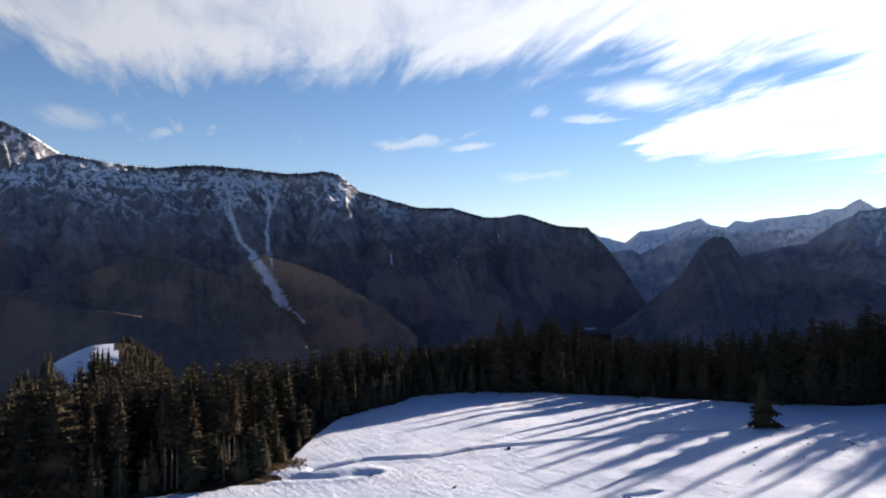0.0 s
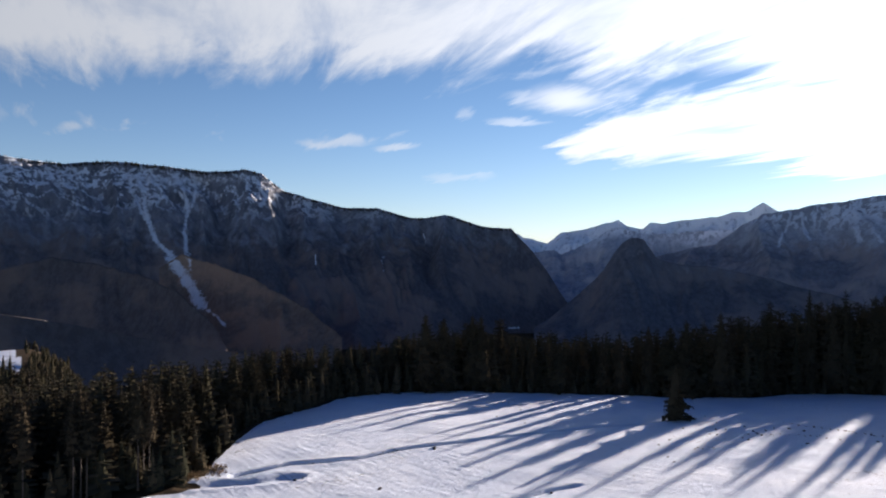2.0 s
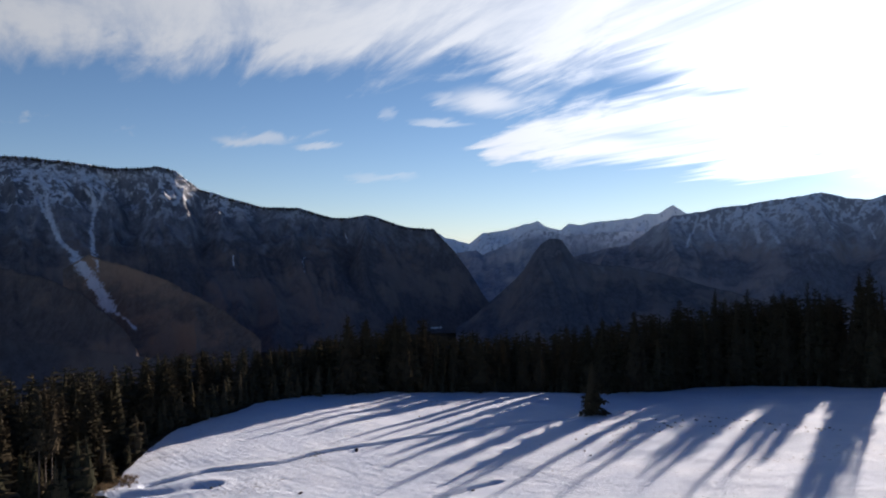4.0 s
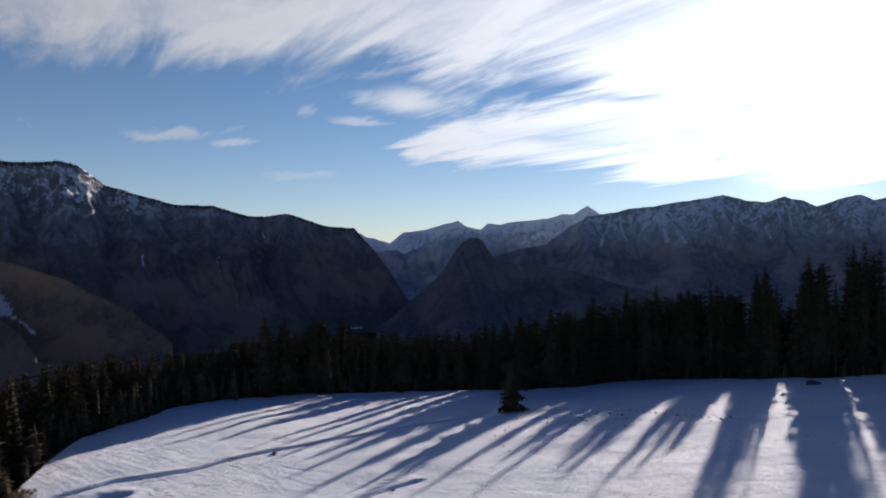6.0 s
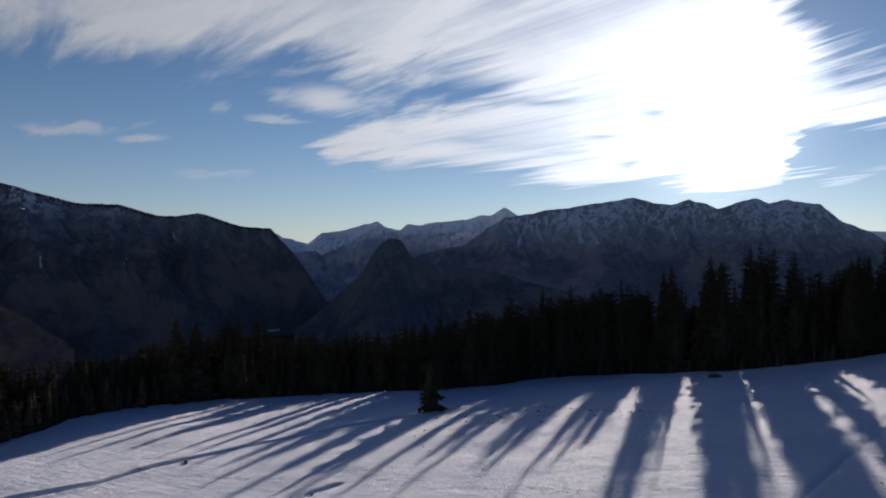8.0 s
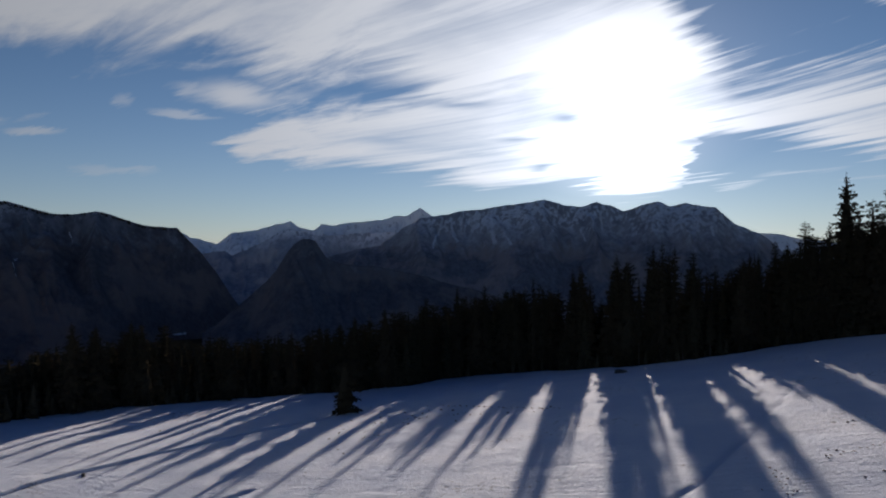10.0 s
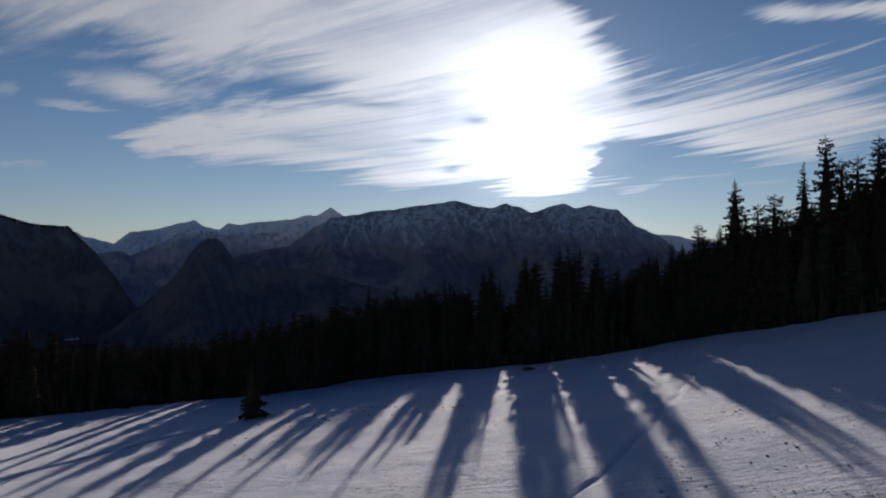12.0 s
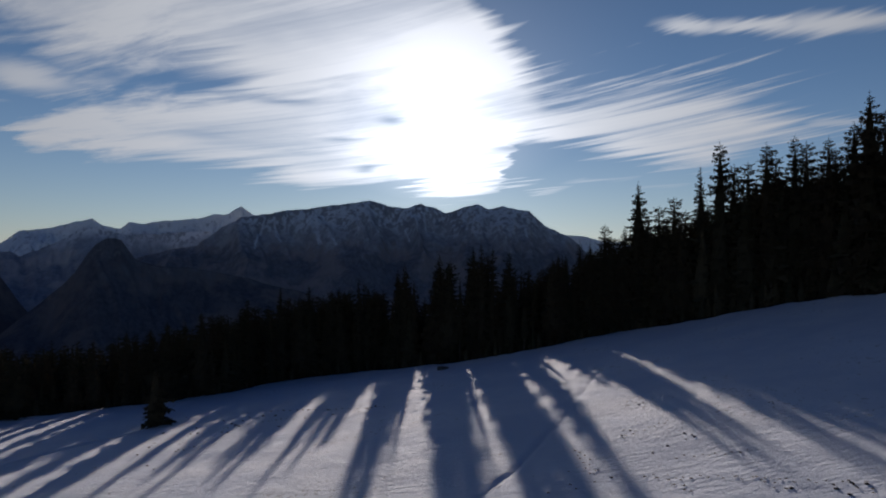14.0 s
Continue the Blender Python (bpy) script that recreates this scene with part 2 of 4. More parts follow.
def mountain_material(name, rock_a, rock_b, wood, snow_from, snow_full, wood_top, steep=0.5, pale=0.0, chute_snow=0.85, white=(0.76, 0.78, 0.82)):
    """Rock with paler streaks, bare woods below wood_top, and snow that thickens from snow_from to snow_full metres, held on gentler ground, broken by trees."""
    m, n = material(name)
    geo = n.add("ShaderNodeNewGeometry")
    at = geo.outputs["Position"]
    z = n.add("ShaderNodeSeparateXYZ", Vector=at).outputs[2]
    nz = n.add("ShaderNodeSeparateXYZ", Vector=geo.outputs["Normal"]).outputs[2]
    big = n.noise(at, 0.005, 5.0, 0.6)
    mid = n.noise(n.stretch(at, (1.0, 1.0, 0.4)), 0.022, 7.0, 0.68)
    fine = n.noise(n.stretch(at, (1.0, 1.0, 0.36)), 0.06, 7.0, 0.75)
    fall = n.noise(n.stretch(at, (1.0, 1.0, 0.13)), 0.03, 6.0, 0.7)
    rock = n.mix(n.smooth(mid, 0.3, 0.7), rock_a, rock_b)
    rock = n.mix(n.math("MULTIPLY", n.smooth(fall, 0.56, 0.66), pale), rock, (0.34, 0.32, 0.31))
    trees = n.mix(n.smooth(fine, 0.38, 0.62), tuple(c * 0.72 for c in wood), wood)
    trees = n.mix(n.math("MULTIPLY", n.smooth(big, 0.45, 0.60), 0.75), trees, tuple(c * q for c, q in zip(wood, (1.7, 1.45, 1.2))))
    wooded = n.smooth(n.math("ADD", z, n.math("MULTIPLY", n.math("SUBTRACT", mid, 0.5), 320.0)), wood_top + 60, wood_top - 60)
    ground = n.mix(wooded, rock, trees)
    high = n.smooth(n.math("ADD", z, n.math("MULTIPLY", n.math("SUBTRACT", big, 0.5), 260.0)), snow_from, snow_full)
    lying = n.smooth(n.math("ADD", n.math("MULTIPLY", nz, 0.7), n.math("ADD", n.math("MULTIPLY", n.math("SUBTRACT", fine, 0.5), 1.5), n.math("MULTIPLY", n.math("SUBTRACT", fall, 0.5), 1.5))), steep - 0.07, steep + 0.09)
    lying = n.math("MULTIPLY", lying, n.smooth(n.math("ADD", fall, n.math("MULTIPLY", high, 0.12)), 0.42, 0.60))
    snowy = n.math("MULTIPLY", high, lying)
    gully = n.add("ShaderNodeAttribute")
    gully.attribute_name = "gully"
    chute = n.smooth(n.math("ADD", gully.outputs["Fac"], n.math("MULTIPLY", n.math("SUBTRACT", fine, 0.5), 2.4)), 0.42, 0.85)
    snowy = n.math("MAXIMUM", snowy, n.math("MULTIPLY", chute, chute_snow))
    finish(n, n.mix(snowy, ground, white), 1.0, n.math("ADD", mid, n.math("MULTIPLY", fine, 0.4)), 12.0, 0.7, Specular_IOR_Level=0.05)
    return m


# ---- helpers for meshes ----


def mesh_of(name, verts, faces, mat, smooth=True):
    me = bpy.data.meshes.new(name)
    me.from_pydata([tuple(v) for v in verts], [], faces)
    me.materials.append(mat)
    if smooth:
        me.polygons.foreach_set("use_smooth", [True] * len(me.polygons))
    me.update()
    return me


def grid_faces(rows, cols):
    i = np.arange((rows - 1) * cols).reshape(rows - 1, cols)[:, :-1].ravel()
    return np.stack([i, i + 1, i + cols + 1, i + cols], 1).tolist()


def set_float(me, name, values):
    me.attributes.new(name, "FLOAT", "POINT").data.foreach_set("value", np.asarray(values, dtype=np.float32))


def fbm(x, y, seed, octaves=5, gain=0.5):
    """Smooth value noise on arrays, about -1 to 1."""
    total, amp, norm = np.zeros_like(x, dtype=float), 1.0, 0.0
    for o in range(octaves):
        xi, yi = np.floor(x).astype(np.int64), np.floor(y).astype(np.int64)
        fx, fy = x - xi, y - yi
        fx, fy = fx * fx * (3 - 2 * fx), fy * fy * (3 - 2 * fy)

        def lattice(a, b):
            h = (a * 374761393 + b * 668265263 + (seed + o) * 1442695041) & 0x7FFFFFFF
            h = ((h ^ (h >> 13)) * 1274126177) & 0x7FFFFFFF
            return ((h ^ (h >> 16)) & 0xFFFF) / 32767.5 - 1.0

        total += amp * ((lattice(xi, yi) * (1 - fx) + lattice(xi + 1, yi) * fx) * (1 - fy) + (lattice(xi, yi + 1) * (1 - fx) + lattice(xi + 1, yi + 1) * fx) * fy)
        norm += amp
        amp *= gain
        x, y = x * 2.03 + 17.1, y * 2.03 + 9.7
    return total / norm


# ---- ground ----
# the meadow is a broad, gently domed slope
SLOPE_X, SLOPE_Y = 0.1268, -0.0584
DOME = (2.99e-4, -1.447e-3, 2.08e-4)
VALLEY = -340.0
# the meadow's edge against the forest: bearing and distance from the point under the camera
RIM_AZ = np.array([-180, -120, -60, -40, -21, -17, -13.4, -12, -10.5, -8.5, -6.4, -4, -1, 1, 4, 8, 12, 16, 20, 24, 27, 28.5, 31, 33.3, 37, 40, 42.5, 44.5, 48, 51, 54, 57, 60.7, 65, 70, 75.7, 78.6, 81.7, 95, 120, 180])
RIM_R = np.array([120, 95, 75, 74, 75.5, 76.7, 79, 86.5, 95, 104, 107, 112, 119, 121.5, 124.5, 127, 128, 129.5, 131.5, 131.5, 133, 135.5, 138.5, 147, 152, 150, 149, 142, 138, 135.5, 134.5, 136.5, 138.5, 136, 132.5, 132, 128, 123.6, 112, 110, 120])


def rim(az):
    return np.interp(az, RIM_AZ, RIM_R)


def bearing(x, y):
    return np.degrees(np.arctan2(x, y))


TRACK = [(42.6, 94.8), (34.0, 94.2), (24.9, 92.1), (16.4, 89.9), (8.5, 87.5), (2.7, 85.1), (-1.5, 82.7), (-5.4, 82.3), (-9.3, 81.7), (-12.7, 79.4), (-14.9, 78.2)]
TRAIL = [(43.1, 34.1), (48.4, 35.2), (57.5, 37.6), (65.2, 39.7), (76.1, 43.5), (90.9, 48.1)]
BANK = [(-19.2, 75.5), (-15.0, 75.7), (-8.1, 77.0)]
RUT = [(14.2, 65.1), (18.2, 67.2), (21.5, 68.1)]


def line_distance(x, y, line):
    best = np.full_like(x, 1e9, dtype=float)
    for (ax, ay), (bx, by) in zip(line[:-1], line[1:]):
        dx, dy = bx - ax, by - ay
        t = np.clip(((x - ax) * dx + (y - ay) * dy) / (dx * dx + dy * dy), 0, 1)
        best = np.minimum(best, np.hypot(x - ax - t * dx, y - ay - t * dy))
    return best


def ground_z(x, y):
    x, y = np.asarray(x, dtype=float), np.asarray(y, dtype=float)
    r, az = np.hypot(x, y), bearing(x, y)
    far = np.maximum(r - 190, 0)
    keep = np.where(r > 190, (190 + 260 * (1 - np.exp(-far / 260))) / np.maximum(r, 1), 1.0)
    u, v = x * keep, y * keep
    side = np.clip((np.abs(az - 35) - 75) / 40, 0, 1)
    fade = (1 - side) / (1 + (np.maximum(r - 150, 0) / 120) ** 2)
    z = SLOPE_X * u + SLOPE_Y * v + (DOME[0] * u * u + DOME[1] * u * v + DOME[2] * v * v) * fade
    z += 0.35 * fbm(x / 22, y / 22, 3, 3) + 0.08 * fbm(x / 3.5, y / 3.5, 5, 3)
    d = np.maximum(r - rim(az) - 1.0, 0)
    fall = np.interp(az, [-180, -100, -60, -20, 0, 35, 58, 70, 100, 180], [0.1, 0.15, 0.25, 0.28, 0.34, 0.30, 0.24, 0.05, 0.04, 0.1])
    drop = fall * (np.sqrt(d * d + 9) - 3)
    floor = VALLEY + 10 * fbm(x / 400, y / 400, 8, 3)
    z = z - drop
    z = floor + 40 * np.logaddexp(0, np.clip((z - floor) / 40, -30, 60))
    # a snowy knoll across the wooded dip, shaped to fit the camera's view
    off, out = r * np.sin(np.radians(az + 26.6)), r * np.cos(np.radians(az + 26.6))
    knoll = -31.5 - np.where(off < 0, 0.014 * off ** 2, 0.03 * np.maximum(off - 7, 0) ** 2) - 0.0009 * (out - 390) ** 2 + 1.5 * fbm(x / 30, y / 30, 33, 3)
    z = z + 5 * np.logaddexp(0, np.clip((knoll - z) / 5, -200, 30))
    wob = 0.5 * fbm(x / 5.0, y / 5.0, 11, 2)
    t = line_distance(x, y + wob, TRACK)
    z += np.where(t < 3, -0.7 * np.exp(-(t / 0.40) ** 2) + 0.1 * np.exp(-((t - 1.0) / 0.5) ** 2), 0)
    t = line_distance(x, y + wob, TRAIL)
    z += np.where(t < 2, -0.25 * np.exp(-(t / 0.3) ** 2), 0)
    t = line_distance(x, y + 2 * wob, BANK)
    z += np.where(t < 6, -0.28 * np.exp(-(t / 0.7) ** 2) + 0.15 * np.exp(-((t - 1.7) / 0.7) ** 2), 0)
    t = line_distance(x, y + wob, RUT)
    z += np.where(t < 3, -0.5 * np.exp(-(t / 0.36) ** 2), 0)
    return z


GLADE = [(-31.3, -8.3), (-29.5, -8.1), (-27.7, -7.2), (-26.1, -7.1), (-25.6, -8.5), (-25.8, -9.0), (-27.7, -9.3), (-27.9, -9.7), (-28.3, -10.7), (-28.6, -11.2), (-29.0, -10.3), (-29.7, -9.4)]


def in_glade(az, el):
    """Inside the outline of the open snow on the knoll, by bearing and elevation as the camera sees it."""
    inside = np.zeros(np.shape(az), bool)
    for (ax, ay), (bx, by) in zip(GLADE, GLADE[1:] + GLADE[:1]):
        crosses = (ay > el) != (by > el)
        inside ^= crosses & (az < (bx - ax) * (el - ay) / (by - ay + 1e-9) + ax)
    return inside


def build_ground():
    azs = np.concatenate([np.arange(-180, -50, 5), np.arange(-50, 100, 0.34), np.arange(100, 180.1, 5)])
    rs = np.concatenate([[0.0, 4, 8, 12, 16, 20, 24], np.arange(27, 118, 0.36), np.arange(118, 165, 0.6), 165 * (4900 / 165) ** (np.arange(1, 61) / 60)])
    a, r = np.meshgrid(np.radians(azs), rs)
    x, y = r * np.sin(a), r * np.cos(a)
    z = ground_z(x, y)
    verts = np.stack([x.ravel(), y.ravel(), z.ravel()], 1)
    me = mesh_of("ground", verts, grid_faces(len(rs), len(azs)), GROUND)
    edge_wob = 2.2 * fbm(x / 6, y / 6, 21, 4)
    snow = np.clip((rim(np.degrees(a)) + np.interp(np.degrees(a), [-8, 0, 60, 66], [0, 0.8, 0.8, 0.3]) + edge_wob - r) / 3.0 + 0.5, 0, 1)
    glade = in_glade(np.degrees(a), np.degrees(np.arctan2(z - EYE, np.maximum(r, 1))) + 0.12 * fbm(x / 9, y / 9, 23, 4)) & (r > 230) & (r < 470)
    snow = np.maximum(snow, glade * 1.0)
    bare = np.hypot(x + 21.1, (y - 74.8) * 1.6) + 1.2 * fbm(x / 1.5, y / 1.5, 27, 3)
    snow = np.minimum(snow, np.clip((bare - 2.2) / 1.2, 0, 1))
    # shade in the track's ditch, painted as a strip of dark bare ground
    ditch_shade = line_distance(x, y + 0.5 * fbm(x / 5.0, y / 5.0, 11, 2), TRACK)
    snow = np.minimum(snow, np.clip((ditch_shade - 0.12) / 0.42, 0, 1))
    set_float(me, "snow", snow.ravel())
    tagged(new("ground", me), "snow-covered sloping meadow with brown grass at its wooded edge", "ground", kind="structure")


build_ground()


# ---- mountains ----


def mountain(name, label, crest, dist, run, back, foot, mat, rough, seed, ribs=1.0, chutes=(), rib_len=220.0, power=0.75, jag=1.0, calm=400, steps=(420, 70)):
    """A range from its crest (bearing, elevation), standing dist metres off; run and back: how far its two sides reach;
    chutes: snow gullies (width, strength, path) projected from the camera, in degrees; calm: the bearing past which its
    flank is smooth.
    """
    ns, nu = steps
    caz = np.array([c[0] for c in crest], float)
    cel = np.array([c[1] for c in crest], float)
    az = np.linspace(caz[0], caz[-1], ns)
    el = np.interp(az, caz, cel)
    dd = np.interp(az, caz, dist) if isinstance(dist, (list, tuple)) else np.full(ns, float(dist))
    along = np.radians(az) * dd
    dd = dd + 60 * fbm(along / 300, along * 0, seed, 3)
    cz = EYE + dd * np.tan(np.radians(el)) + jag * 7 * fbm(along / 45, along * 0 + 3.3, seed + 1, 4)
    u = np.concatenate([-np.linspace(1, 0, 9)[:-1] ** 1.3, np.linspace(0, 1, nu) ** 1.35])
    U, Z = np.meshgrid(u, cz)
    S = np.repeat(along[:, None], len(u), 1)
    front = np.maximum(U, 0)
    height = np.maximum(Z - foot, 5)
    shape = 1 - front ** power
    shape = np.where(U < 0, 1 - 0.9 * np.abs(U), shape)
    reach = np.interp(az, [q[0] for q in run], [q[1] for q in run])[:, None] if isinstance(run, list) else run
    depth = np.where(U > 0, U * reach, U * back)
    env = np.minimum(front * 7, 1) * (1 - front) ** 0.35
    env = env * np.interp(az, [calm - 3, calm + 1], [1, 0.15])[:, None]
    warp = 90 * fbm(S / 260, depth / 260, seed + 7, 3)
    ridge = 1 - 2 * np.abs(fbm((S + warp) / rib_len, depth / (rib_len * 4.5), seed + 2, 4))
    small = fbm(S / 60, depth / 60, seed + 3, 5)
    cliffs = fbm(S / 150, depth / 26, seed + 5, 4)
    z = foot + height * shape + env * rough * (ribs * (ridge - 0.45) + 0.32 * small + 0.28 * cliffs)
    R = dd[:, None] - depth - env * rough * 0.5 * ridge
    A = np.radians(az)[:, None] + 0 * U
    verts = np.stack([(R * np.sin(A)).ravel(), (R * np.cos(A)).ravel(), z.ravel()], 1)
    me = mesh_of(name, verts, grid_faces(ns, len(u)), mat)
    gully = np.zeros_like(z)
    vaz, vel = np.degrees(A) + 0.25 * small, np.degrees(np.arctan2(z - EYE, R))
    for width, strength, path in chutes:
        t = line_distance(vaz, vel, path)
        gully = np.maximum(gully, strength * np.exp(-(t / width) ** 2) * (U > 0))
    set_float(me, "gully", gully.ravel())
    return tagged(new(name, me), label, "mountain", kind="structure")


# the ridge is steeper towards its end
RUNS = [(-60, 800), (0, 750), (8, 560), (12, 330), (17.5, 200)]
RIDGE = [(-60, 5), (-48, 5.0), (-39.5, 5.2), (-33.3, 5.6), (-29.7, 7.0), (-28.0, 6.8), (-26.1, 6.5), (-22.9, 6.3), (-20.0, 6.7), (-16.1, 6.5), (-13.4, 6.2), (-11.3, 6.3), (-10.1, 6.5), (-8.8, 6.2), (-6.9, 4.8),
          (-4.0, 4.0), (-2.1, 3.5), (0.8, 3.5), (3.2, 2.75), (4.8, 2.65), (6.5, 2.95), (7.9, 2.55), (9.6, 1.95), (12.1, 1.75), (12.8, 1.0), (13.9, -0.2), (15.1, -1.8), (16.2, -3.6), (17.5, -5.4)]
# snow gullies laid over the slopes to fit the camera's view, by bearing and elevation
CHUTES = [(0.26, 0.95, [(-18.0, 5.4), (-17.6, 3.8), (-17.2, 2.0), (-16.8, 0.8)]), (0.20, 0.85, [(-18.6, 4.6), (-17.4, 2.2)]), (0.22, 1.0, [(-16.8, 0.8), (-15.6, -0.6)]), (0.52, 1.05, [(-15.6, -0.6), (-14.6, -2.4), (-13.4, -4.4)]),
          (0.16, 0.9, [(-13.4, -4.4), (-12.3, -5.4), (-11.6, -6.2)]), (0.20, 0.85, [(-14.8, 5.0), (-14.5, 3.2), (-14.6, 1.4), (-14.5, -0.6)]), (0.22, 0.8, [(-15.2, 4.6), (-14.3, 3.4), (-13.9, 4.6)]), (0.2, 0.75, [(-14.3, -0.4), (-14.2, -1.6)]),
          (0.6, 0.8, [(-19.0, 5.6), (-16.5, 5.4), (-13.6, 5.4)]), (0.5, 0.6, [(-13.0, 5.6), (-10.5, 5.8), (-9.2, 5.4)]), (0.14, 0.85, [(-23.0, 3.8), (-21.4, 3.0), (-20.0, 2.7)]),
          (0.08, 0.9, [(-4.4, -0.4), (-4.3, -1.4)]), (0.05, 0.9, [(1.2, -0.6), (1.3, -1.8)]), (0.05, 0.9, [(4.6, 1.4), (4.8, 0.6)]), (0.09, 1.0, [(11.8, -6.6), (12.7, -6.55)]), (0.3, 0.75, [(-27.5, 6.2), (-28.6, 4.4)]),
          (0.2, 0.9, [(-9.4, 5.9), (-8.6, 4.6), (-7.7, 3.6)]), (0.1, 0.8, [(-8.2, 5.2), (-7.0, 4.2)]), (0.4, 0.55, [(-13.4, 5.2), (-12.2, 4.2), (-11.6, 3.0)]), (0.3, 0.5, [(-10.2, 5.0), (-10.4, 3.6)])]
ROCK_A, ROCK_B, WOOD = (0.115, 0.12, 0.14), (0.26, 0.26, 0.285), (0.14, 0.13, 0.14)
M_BIG = mountain_material("rock_wooded", ROCK_A, ROCK_B, WOOD, 110, 310, 60, 0.50, 0.8)
# massif, far ranges and middle ridge: haze imitated by paler, bluer base colours
M_DARK = mountain_material("rock_dark", (0.28, 0.28, 0.31), (0.40, 0.395, 0.42), (0.22, 0.22, 0.25), 20, 240, 40, 0.46, 0.4, 0.7)
M_SNOWY_HAZED = mountain_material("rock_snowy_hazed", (0.30, 0.32, 0.37), (0.42, 0.44, 0.48), (0.30, 0.32, 0.37), -250, -60, -400, 0.05, white=(0.86, 0.88, 0.91))
M_PEAK = mountain_material("rock_peak", (0.10, 0.10, 0.11), (0.24, 0.23, 0.24), (0.18, 0.19, 0.22), 260, 620, -200, 0.46, 0.6)
M_MIDDLE_HAZED = mountain_material("rock_part_snowy_hazed", (0.31, 0.34, 0.40), (0.44, 0.46, 0.51), (0.33, 0.36, 0.42), 10, 150, 20, 0.34, white=(0.84, 0.86, 0.9))
M_KNOLL = mountain_material("dark_rock", (0.10, 0.10, 0.116), (0.20, 0.197, 0.215), (0.145, 0.145, 0.165), 60, 300, -60, 0.6, 0.4)
M_WOODED = mountain_material("woods", (0.11, 0.105, 0.11), (0.20, 0.18, 0.175), (0.145, 0.128, 0.128), 2000, 2200, 1500)
# brown grass, with sunlight on the spur painted in as a lighter tone
M_GRASSY_SUNLIT = mountain_material("dry_grass", (0.17, 0.14, 0.12), (0.29, 0.23, 0.19), (0.21, 0.17, 0.14), 2000, 2200, 1500)

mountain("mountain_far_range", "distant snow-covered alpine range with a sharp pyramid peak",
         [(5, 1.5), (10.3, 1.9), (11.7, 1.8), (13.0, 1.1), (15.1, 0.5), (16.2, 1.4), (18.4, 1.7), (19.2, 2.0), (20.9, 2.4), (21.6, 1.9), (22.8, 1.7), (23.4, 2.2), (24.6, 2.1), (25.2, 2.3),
          (26.8, 2.4), (28.5, 2.6), (29.6, 2.9), (30.5, 2.9), (31.7, 3.6), (32.6, 3.0), (34.4, 2.4), (40, 1.5)], 4700, 700, 180, VALLEY, M_SNOWY_HAZED, 70, 31, rib_len=150)
mountain("mountain_far_gap", "small distant snowy range in a gap of the hills", [(54, 0.3), (56.8, 0.7), (58.0, 1.2), (58.9, 1.4), (60.0, 1.3), (61.4, 1.0), (63.2, 0.7), (70, 0.2)], 4700, 600, 180, VALLEY, M_SNOWY_HAZED, 40, 37, steps=(160, 40))
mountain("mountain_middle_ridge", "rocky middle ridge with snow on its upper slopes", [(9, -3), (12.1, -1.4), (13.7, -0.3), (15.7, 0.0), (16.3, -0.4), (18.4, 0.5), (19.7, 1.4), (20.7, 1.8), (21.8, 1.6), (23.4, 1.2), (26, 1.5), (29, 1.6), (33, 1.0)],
         4000, 650, 300, VALLEY, M_MIDDLE_HAZED, 45, 41, steps=(260, 60))
mountain("mountain_snow_peak", "snow-topped rocky peak behind the wooded ridge", [(-50, 12), (-43, 13), (-38.1, 11.6), (-35.9, 10.4), (-33.3, 9.1), (-31.3, 8.2), (-29.5, 7.0), (-26.1, 5.0), (-20, 3)],
         3900, 900, 300, VALLEY, M_PEAK, 80, 43, steps=(260, 60))
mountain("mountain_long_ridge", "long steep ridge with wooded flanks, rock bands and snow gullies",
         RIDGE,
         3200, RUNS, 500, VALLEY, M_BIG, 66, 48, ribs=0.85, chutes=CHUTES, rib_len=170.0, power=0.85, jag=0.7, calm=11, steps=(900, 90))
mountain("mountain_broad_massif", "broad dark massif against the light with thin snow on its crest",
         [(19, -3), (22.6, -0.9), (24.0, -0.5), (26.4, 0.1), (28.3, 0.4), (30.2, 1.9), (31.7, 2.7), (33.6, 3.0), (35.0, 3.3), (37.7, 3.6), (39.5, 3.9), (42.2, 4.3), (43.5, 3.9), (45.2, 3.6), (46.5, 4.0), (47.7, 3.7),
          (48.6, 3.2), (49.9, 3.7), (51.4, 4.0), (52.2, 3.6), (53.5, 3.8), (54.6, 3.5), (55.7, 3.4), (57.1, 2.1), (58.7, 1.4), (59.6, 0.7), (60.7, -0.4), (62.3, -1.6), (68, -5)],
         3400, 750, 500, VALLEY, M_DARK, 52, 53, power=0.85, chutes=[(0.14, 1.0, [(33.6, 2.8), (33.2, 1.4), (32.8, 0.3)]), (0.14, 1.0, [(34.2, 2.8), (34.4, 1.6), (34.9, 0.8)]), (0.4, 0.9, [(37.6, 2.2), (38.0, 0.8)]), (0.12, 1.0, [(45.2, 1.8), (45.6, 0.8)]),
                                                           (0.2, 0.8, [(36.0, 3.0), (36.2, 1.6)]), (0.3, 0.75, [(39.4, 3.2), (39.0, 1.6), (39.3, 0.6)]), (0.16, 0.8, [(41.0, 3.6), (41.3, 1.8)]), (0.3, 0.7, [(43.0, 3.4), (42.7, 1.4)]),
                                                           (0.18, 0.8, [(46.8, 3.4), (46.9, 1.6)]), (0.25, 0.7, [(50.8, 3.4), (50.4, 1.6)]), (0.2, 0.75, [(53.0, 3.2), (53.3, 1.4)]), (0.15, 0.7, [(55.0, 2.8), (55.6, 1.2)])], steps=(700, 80))
